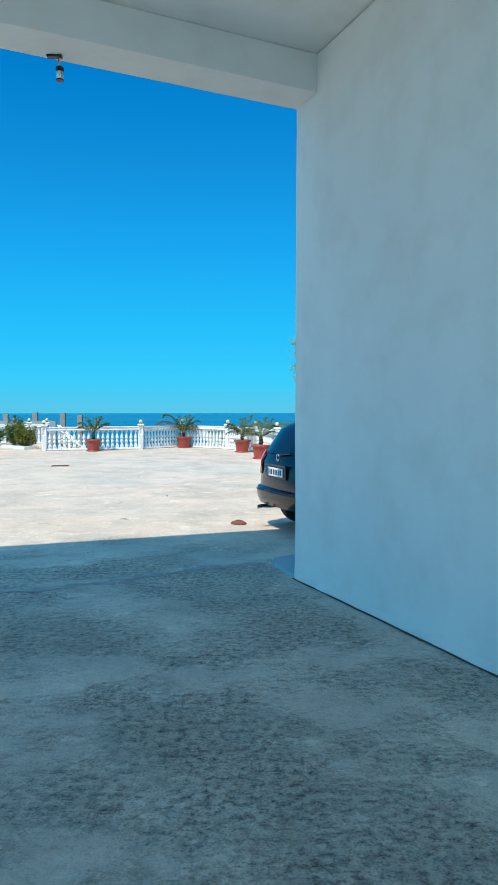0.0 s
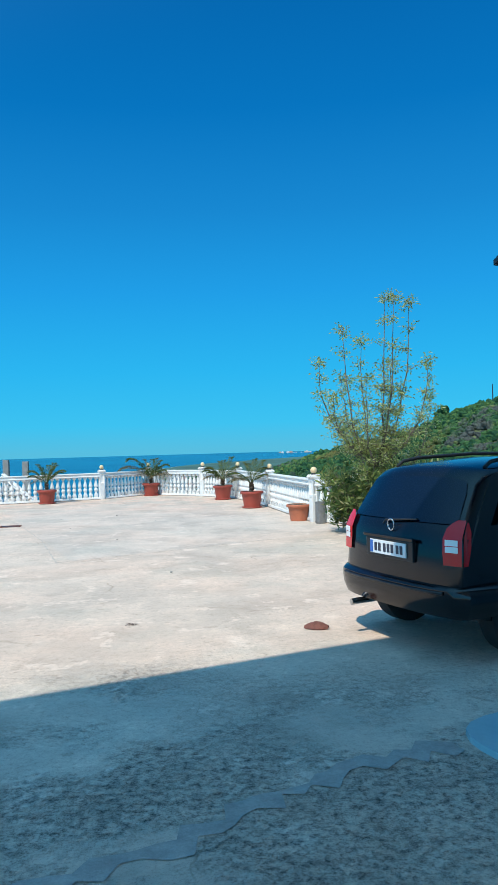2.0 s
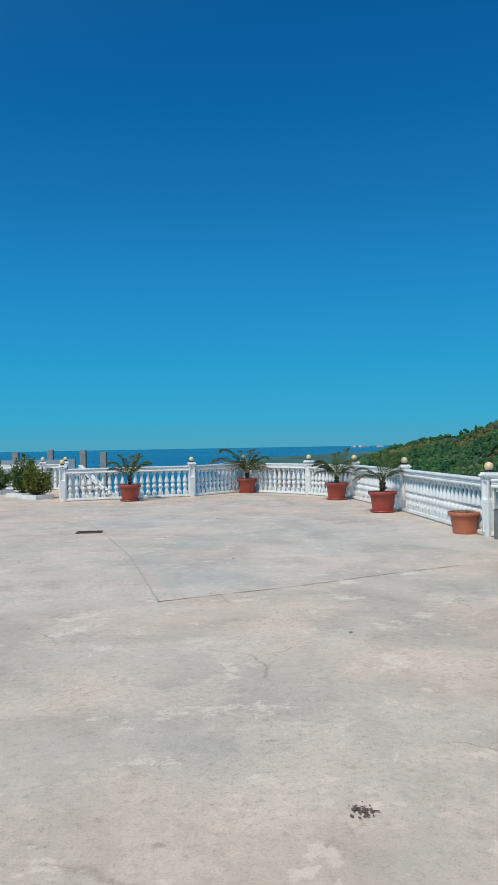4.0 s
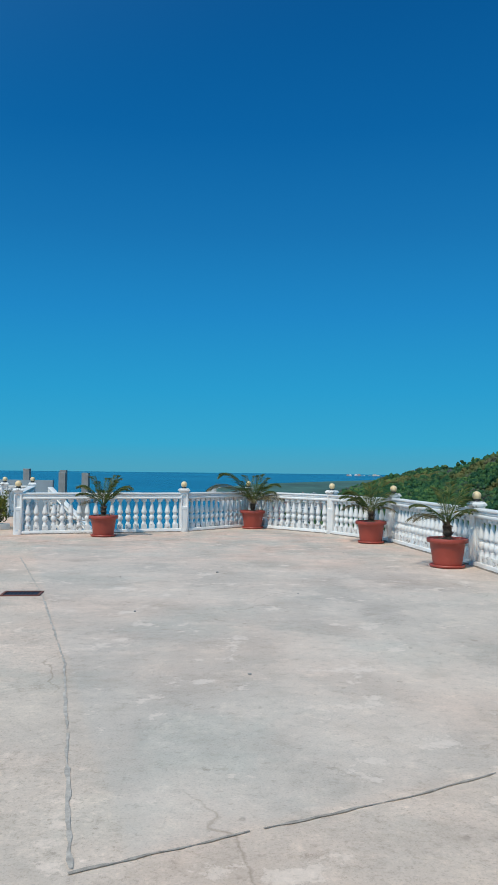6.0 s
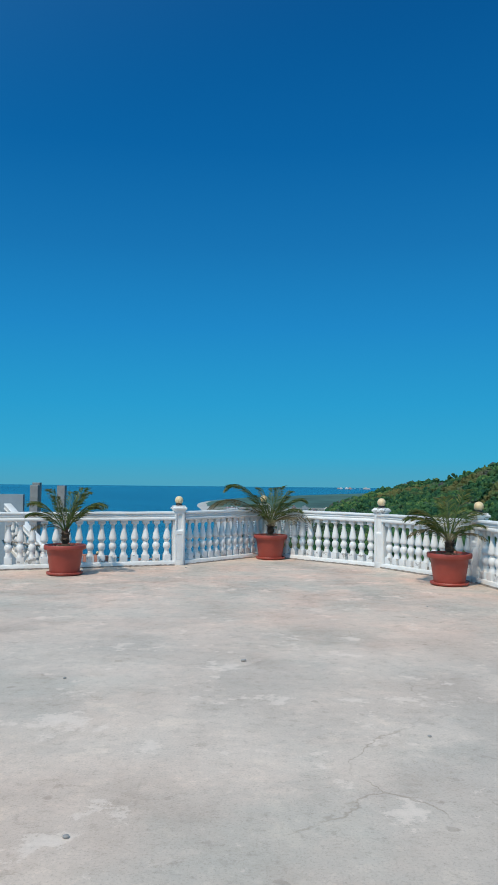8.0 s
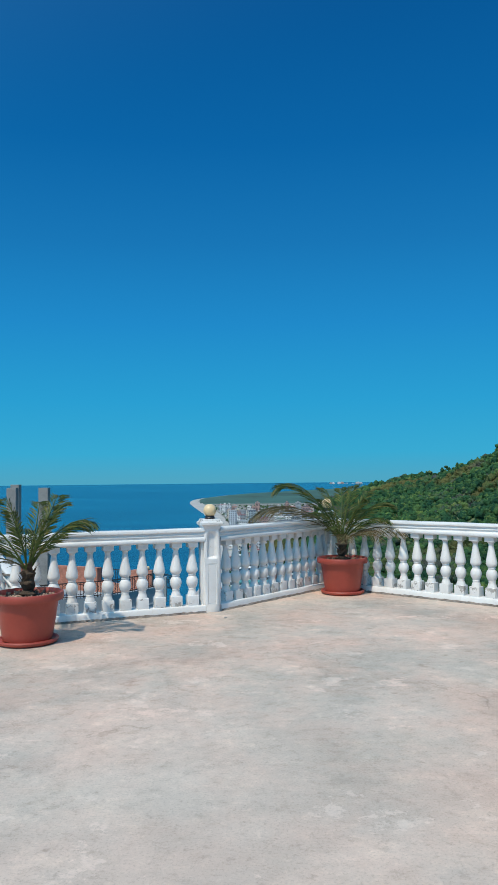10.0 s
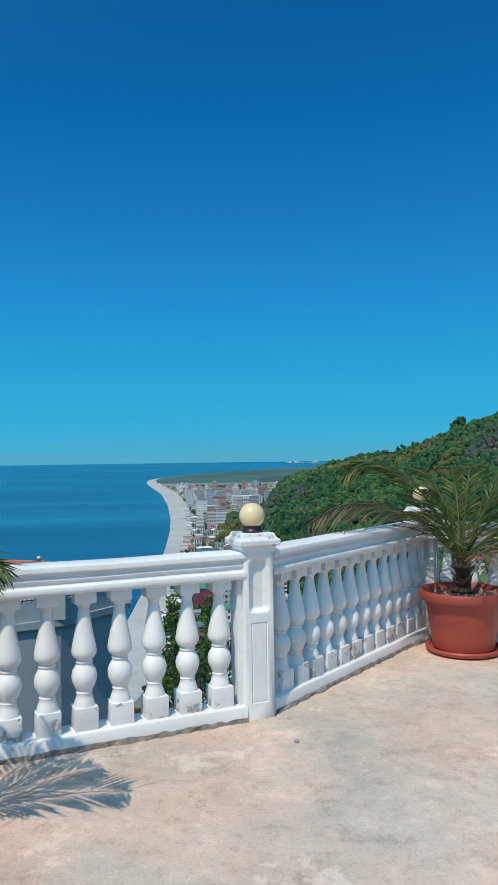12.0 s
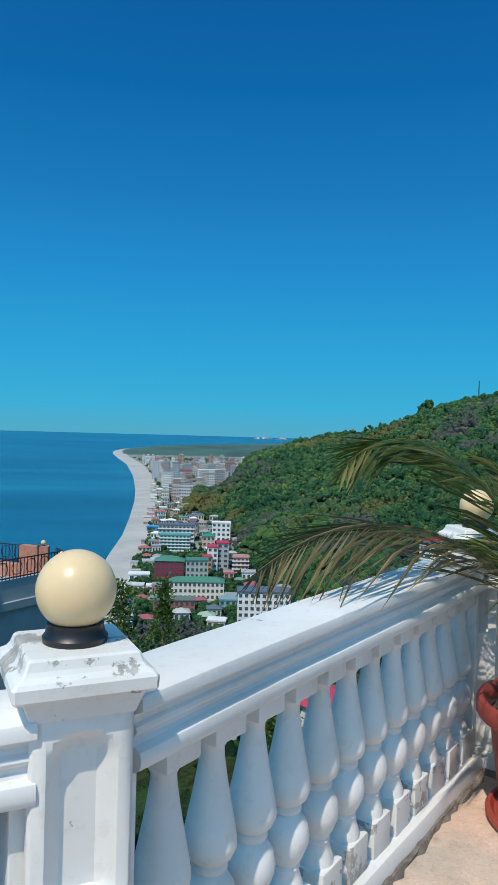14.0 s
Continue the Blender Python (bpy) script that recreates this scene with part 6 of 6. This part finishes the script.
# low sheds and stalls along the back of the beach
for i in range(55):
    y = rnd.uniform(400, 1250)
    x = table(y, SHORE) + table(y, BEACH) + rnd.uniform(-3, 4)
    if all(math.hypot(x - px, y - py) > pr + 3 for px, py, pr in PLACED):
        town_building(x, y, rnd.uniform(3, 8), rnd.uniform(3, 5), rnd.uniform(1.4, 2.6), rnd.uniform(-15, 15), rnd.choice(PALETTE), rnd.choice([WHT, (0.5, 0.45, 0.4), (0.45, 0.2, 0.16), GRY]), rnd.choice(["flat", "hip"]), 0, 1,
                      "low beach shed with a pale roof", group="sheds behind the beach")
for i in range(24):
    az = 6.4 + 2.6 * rnd.random()
    x, y = EYE0.x + 4450 * math.sin(radians(az)), EYE0.y + 4450 * math.cos(radians(az))
    o = thing("far_tower", pose(x, y, -52), "pale tower of the distant city on the horizon", "building", "towers of the distant city")
    bm = bmesh.new()
    w, hh = rnd.uniform(9, 22), rnd.uniform(10, 28)
    box(bm, -w / 2, w / 2, -10, 10, -6, hh)
    box(bm, -w / 4, w / 5, -6, 6, hh, hh + 4)
    part("wall", bm, tint(rnd.choice(PALETTE[2:])), o)
for x, y, w, wall, roof, yaw in ((2.5, 101, 9, WHT, RED, 15), (16, 108, 9, WHT, RED, 30), (26, 96, 8, (0.6, 0.58, 0.55), RED, 20), (4, 130, 10, WHT, (0.35, 0.3, 0.28), 10), (33, 120, 8, WHT, RED, -10), (-3, 85, 8, (0.55, 0.55, 0.52), (0.4, 0.38, 0.36), 12),
                                 (44, 170, 9, WHT, RED, 5), (10, 180, 9, (0.55, 0.4, 0.3), GRN, 0), (-8, 220, 10, WHT, GRY, -8), (20, 240, 10, (0.62, 0.6, 0.5), RED, 8), (2, 290, 9, (0.5, 0.52, 0.5), (0.35, 0.42, 0.36), 4)):
    town_building(x, y, w, 7, 5.5, yaw, wall, roof, "hip", 2, 4, "house on the slope with a coloured hipped roof", group="houses on the slope")
town_building(133, 395, 11, 8, 9, 20, WHT, (0.5, 0.04, 0.05), "hip", 3, 3, "white three storey house with a red roof on the hillside")


# ---- woods ----
def clump_mesh(name, spots, mats, seed, label, category, lobes=7):
    """Many leafy crowns, each of several uneven lobes, joined."""
    base = bmesh.new()
    bmesh.ops.create_icosphere(base, subdivisions=1, radius=1.0)
    bv = np.array([v.co[:] for v in base.verts])
    bf = np.array([[v.index for v in f.verts] for f in base.faces])
    base.free()
    rng = np.random.default_rng(seed)
    verts, faces = [], []
    k = 0
    for x, y, z, r, tall in spots:
        for _ in range(lobes):
            d = rng.normal(0, 1, 3)
            d /= np.linalg.norm(d)
            d[2] = abs(d[2]) * 1.1 - 0.25
            size = rng.uniform(0.30, 0.62)
            c = d * rng.uniform(0.35, 0.78) * (1, 1, tall)
            j = bv * rng.uniform(0.65, 1.3, (len(bv), 1)) * size + c
            verts.append(j * r + (x, y, z))
            faces.append(bf + k)
            k += len(bv)
    me = bpy.data.meshes.new(name)
    me.from_pydata(np.concatenate(verts).tolist(), [], np.concatenate(faces).tolist())
    me.materials.append(mats)
    ob = new(name, me)
    return tagged(ob, label, category, kind="stuff")


rnd = random.Random(91)
spots = []
while len(spots) < 9500:
    az, r = rnd.uniform(0.3, 40), rnd.uniform(230, 1080) ** 1.0
    if az > 27 and rnd.random() < 0.6:
        continue
    x, y = EYE0.x + r * math.sin(radians(az)), EYE0.y + r * math.cos(radians(az))
    z, c = land(x, y)
    if math.hypot(x - 128, y - 381) < 15 or math.hypot(x - 133, y - 395) < 9:
        continue
    if c != 2 or r > table(az, RIDGE) + 30 or r < table(az, FOOT) + 2:
        continue
    s = rnd.choice([rnd.uniform(2.2, 4.0), rnd.uniform(3.0, 6.4)]) * (0.7 + 0.45 * r / 900)
    spots.append((x, y, z + s * 0.35, s, rnd.uniform(0.8, 1.1)))
for az, hh in ((12.9, 7), (13.3, 5), (13.9, 9), (14.3, 6), (15.0, 12), (15.35, 13), (16.2, 11), (16.5, 8), (17.2, 6), (17.9, 7), (18.5, 6), (19.3, 16), (19.65, 18), (19.9, 15), (20.8, 8), (21.3, 7), (9.4, 6), (10.3, 7), (11.6, 6), (8.9, 5)):
    r = table(az, RIDGE) - 6
    x, y = EYE0.x + r * math.sin(radians(az)), EYE0.y + r * math.cos(radians(az))
    for k in range(3):
        spots.append((x + rnd.uniform(-3, 3), y + rnd.uniform(-6, 6), land(x, y)[0] + hh * (0.45 + 0.25 * k), hh * (0.36 - 0.07 * k), 1.1))
clump_mesh("hill_wood", spots, M_FOREST, 5, "dense mixed green wood covering the hill", "wood")
spots = []
while len(spots) < 900:
    y = rnd.uniform(60, 1500)
    x = table(y, SHORE) + table(y, BEACH) + rnd.uniform(2, 160)
    z, c = land(x, y)
    if math.hypot(x - EYE0.x, y - EYE0.y) < 45 or c == 0:
        continue
    s = rnd.uniform(1.4, 3.4) if y < 900 else rnd.uniform(3, 6)
    spots.append((x, y, z + s * 0.5, s, rnd.uniform(0.8, 1.4)))
while len(spots) < 5200:
    if rnd.random() < 0.5:
        x, y = rnd.uniform(-25, 75), rnd.uniform(215, 520)
    else:
        y = rnd.choice([rnd.uniform(500, 2150), rnd.uniform(1200, 2150)])
        x = table(y, SHORE) + table(y, BEACH) + rnd.uniform(4, 130 + 0.4 * max(0, y - 800))
    z, c = land(x, y)
    if c != 1 or any(abs(x - px) < pr + 1 and abs(y - py) < pr + 1 for px, py, pr in PLACED):
        continue
    s = rnd.uniform(1.2, 3.2)
    spots.append((x, y, z + s * 0.5, s, rnd.uniform(0.8, 1.4)))
near_spots = []
while len(near_spots) < 420:
    az, r = rnd.uniform(-25, 45), rnd.uniform(12, 75)
    x, y = EYE0.x + r * math.sin(radians(az)), EYE0.y + r * math.cos(radians(az))
    if (x < -5.5 and y < 56) or (x > 0 and y < 32):
        continue
    s = rnd.uniform(0.35, 1.1)
    near_spots.append((x, y, land(x, y)[0] + s * 0.4, s, rnd.uniform(0.7, 1.3)))
for _ in range(150):
    x, y = rnd.uniform(-11.5, -3.8), rnd.uniform(33.5, 41.5)
    s = rnd.uniform(0.3, 0.8)
    near_spots.append((x, y, land(x, y)[0] + s * 0.6, s, rnd.uniform(0.8, 1.5)))
clump_mesh("slope_bushes", near_spots, M_FOREST, 7, "green scrub bushes on the slope below the terrace", "bushes", 16)
clump_mesh("town_trees", spots, M_FOREST, 6, "scattered garden trees among the houses", "trees", 5)


def slope_tree(p, ground, top, radius, seed, lean=0.0):
    rnd = random.Random(seed)
    o = thing("cypress_tree", pose(p[0], p[1], ground), "tall narrow dark evergreen tree on the slope", "tree", "trees on the slope")
    h = top - ground
    bm = bmesh.new()
    tube(bm, [(0, 0, -1), (0, 0, h * 0.5), (0, 0, h * 0.95)], [0.22, 0.14, 0.03], 7)
    for i in range(24):
        u = rnd.uniform(0.2, 0.9)
        a = rnd.uniform(0, 6.28)
        tube(bm, [(0, 0, h * u), (radius * 0.8 * (1 - u * 0.6) * math.cos(a), radius * 0.8 * (1 - u * 0.6) * math.sin(a), h * u + 0.5)], [0.05, 0.015], 4)
    part("trunk", bm, M_BARK, o)
    lf = bmesh.new()
    for _ in range(1300):
        u = rnd.uniform(0.08, 1.0)
        r = radius * (1.05 - u) ** 0.38 * math.sqrt(rnd.random()) * (0.75 + 0.35 * math.sin(u * 19 + seed))
        a = rnd.uniform(0, 6.28)
        leaf_cluster(lf, Vector((r * math.cos(a), r * math.sin(a), h * u + rnd.gauss(0, 0.2))), 5, 0.17, rnd, 0.22, 0.3, 0.4)
    part("crown", lf, M_THUJA, o)


slope_tree((-5.9, 58.0), -22, -5.2, 1.5, 61)
slope_tree((-4.1, 60.0), -23, -5.5, 1.6, 62)
slope_tree((-2.0, 62.5), -24, -9.0, 1.7, 63)
slope_tree((0.6, 55.0), -21, -9.5, 1.9, 64)


def mast():
    x, y = EYE0.x + 860 * math.sin(radians(23.35)), EYE0.y + 860 * math.cos(radians(23.35))
    o = thing("radio_mast", pose(x, y, land(x, y)[0]), "thin lattice radio mast on the hill top", "mast")
    bm = bmesh.new()
    tube(bm, [(0, 0, -2), (0, 0, 24)], [0.8, 0.45], 5)
    part("mast_pole", bm, M_IRON, o)


mast()


def slope_pole(x, y, top):
    o = thing("wooden_pole", pose(x, y, land(x, y)[0]), "dark wooden utility pole on the slope", "pole", "poles on the slope")
    bm = bmesh.new()
    h = top - land(x, y)[0]
    tube(bm, [(0, 0, -0.5), (0, 0, h)], [0.06, 0.05], 8)
    part("pole_shaft", bm, M_TRUNK, o)
    bm = bmesh.new()
    box(bm, -0.5, 0.5, -0.04, 0.04, h - 0.5, h - 0.4)
    part("cross_arm", bm, M_TRUNK, o)


slope_pole(-5.6, 40.0, -3.6)
slope_pole(-4.6, 44.0, -4.6)


def shed_below():
    """A lean-to under the balustrade, roofed with dark ribbed sheet."""
    o = thing("lean_to_shed", pose(-5.0, 29.6, 0, 0, 0, 20), "lean-to shed below the terrace with a dark ribbed sheet roof", "shed")
    bm = bmesh.new()
    box(bm, -1.9, 0.5, 0.35, 2.3, -6.0, -2.0)
    part("wall", bm, M_RAWCONC, o, "raw concrete wall")
    bm = bmesh.new()
    v = [bm.verts.new(p) for p in ((-2.1, 0.2, -1.45), (0.7, 0.2, -1.45), (0.7, 2.5, -2.0), (-2.1, 2.5, -2.0), (-2.1, 0.2, -1.49), (0.7, 0.2, -1.49), (0.7, 2.5, -2.04), (-2.1, 2.5, -2.04))]
    for q in ((0, 1, 2, 3), (7, 6, 5, 4), (0, 4, 5, 1), (1, 5, 6, 2), (2, 6, 7, 3), (3, 7, 4, 0)):
        bm.faces.new([v[i] for i in q])
    part("roof_sheet", bm, M_DARKROOF, o, "dark sheet metal roof")
    for i in range(14):
        bm = bmesh.new()
        x = -2.05 + i * 0.21
        tube(bm, [(x, 0.2, -1.445), (x, 2.5, -1.995)], 0.018, 6)
        part("rib", bm, M_DARKROOF, o)


shed_below()
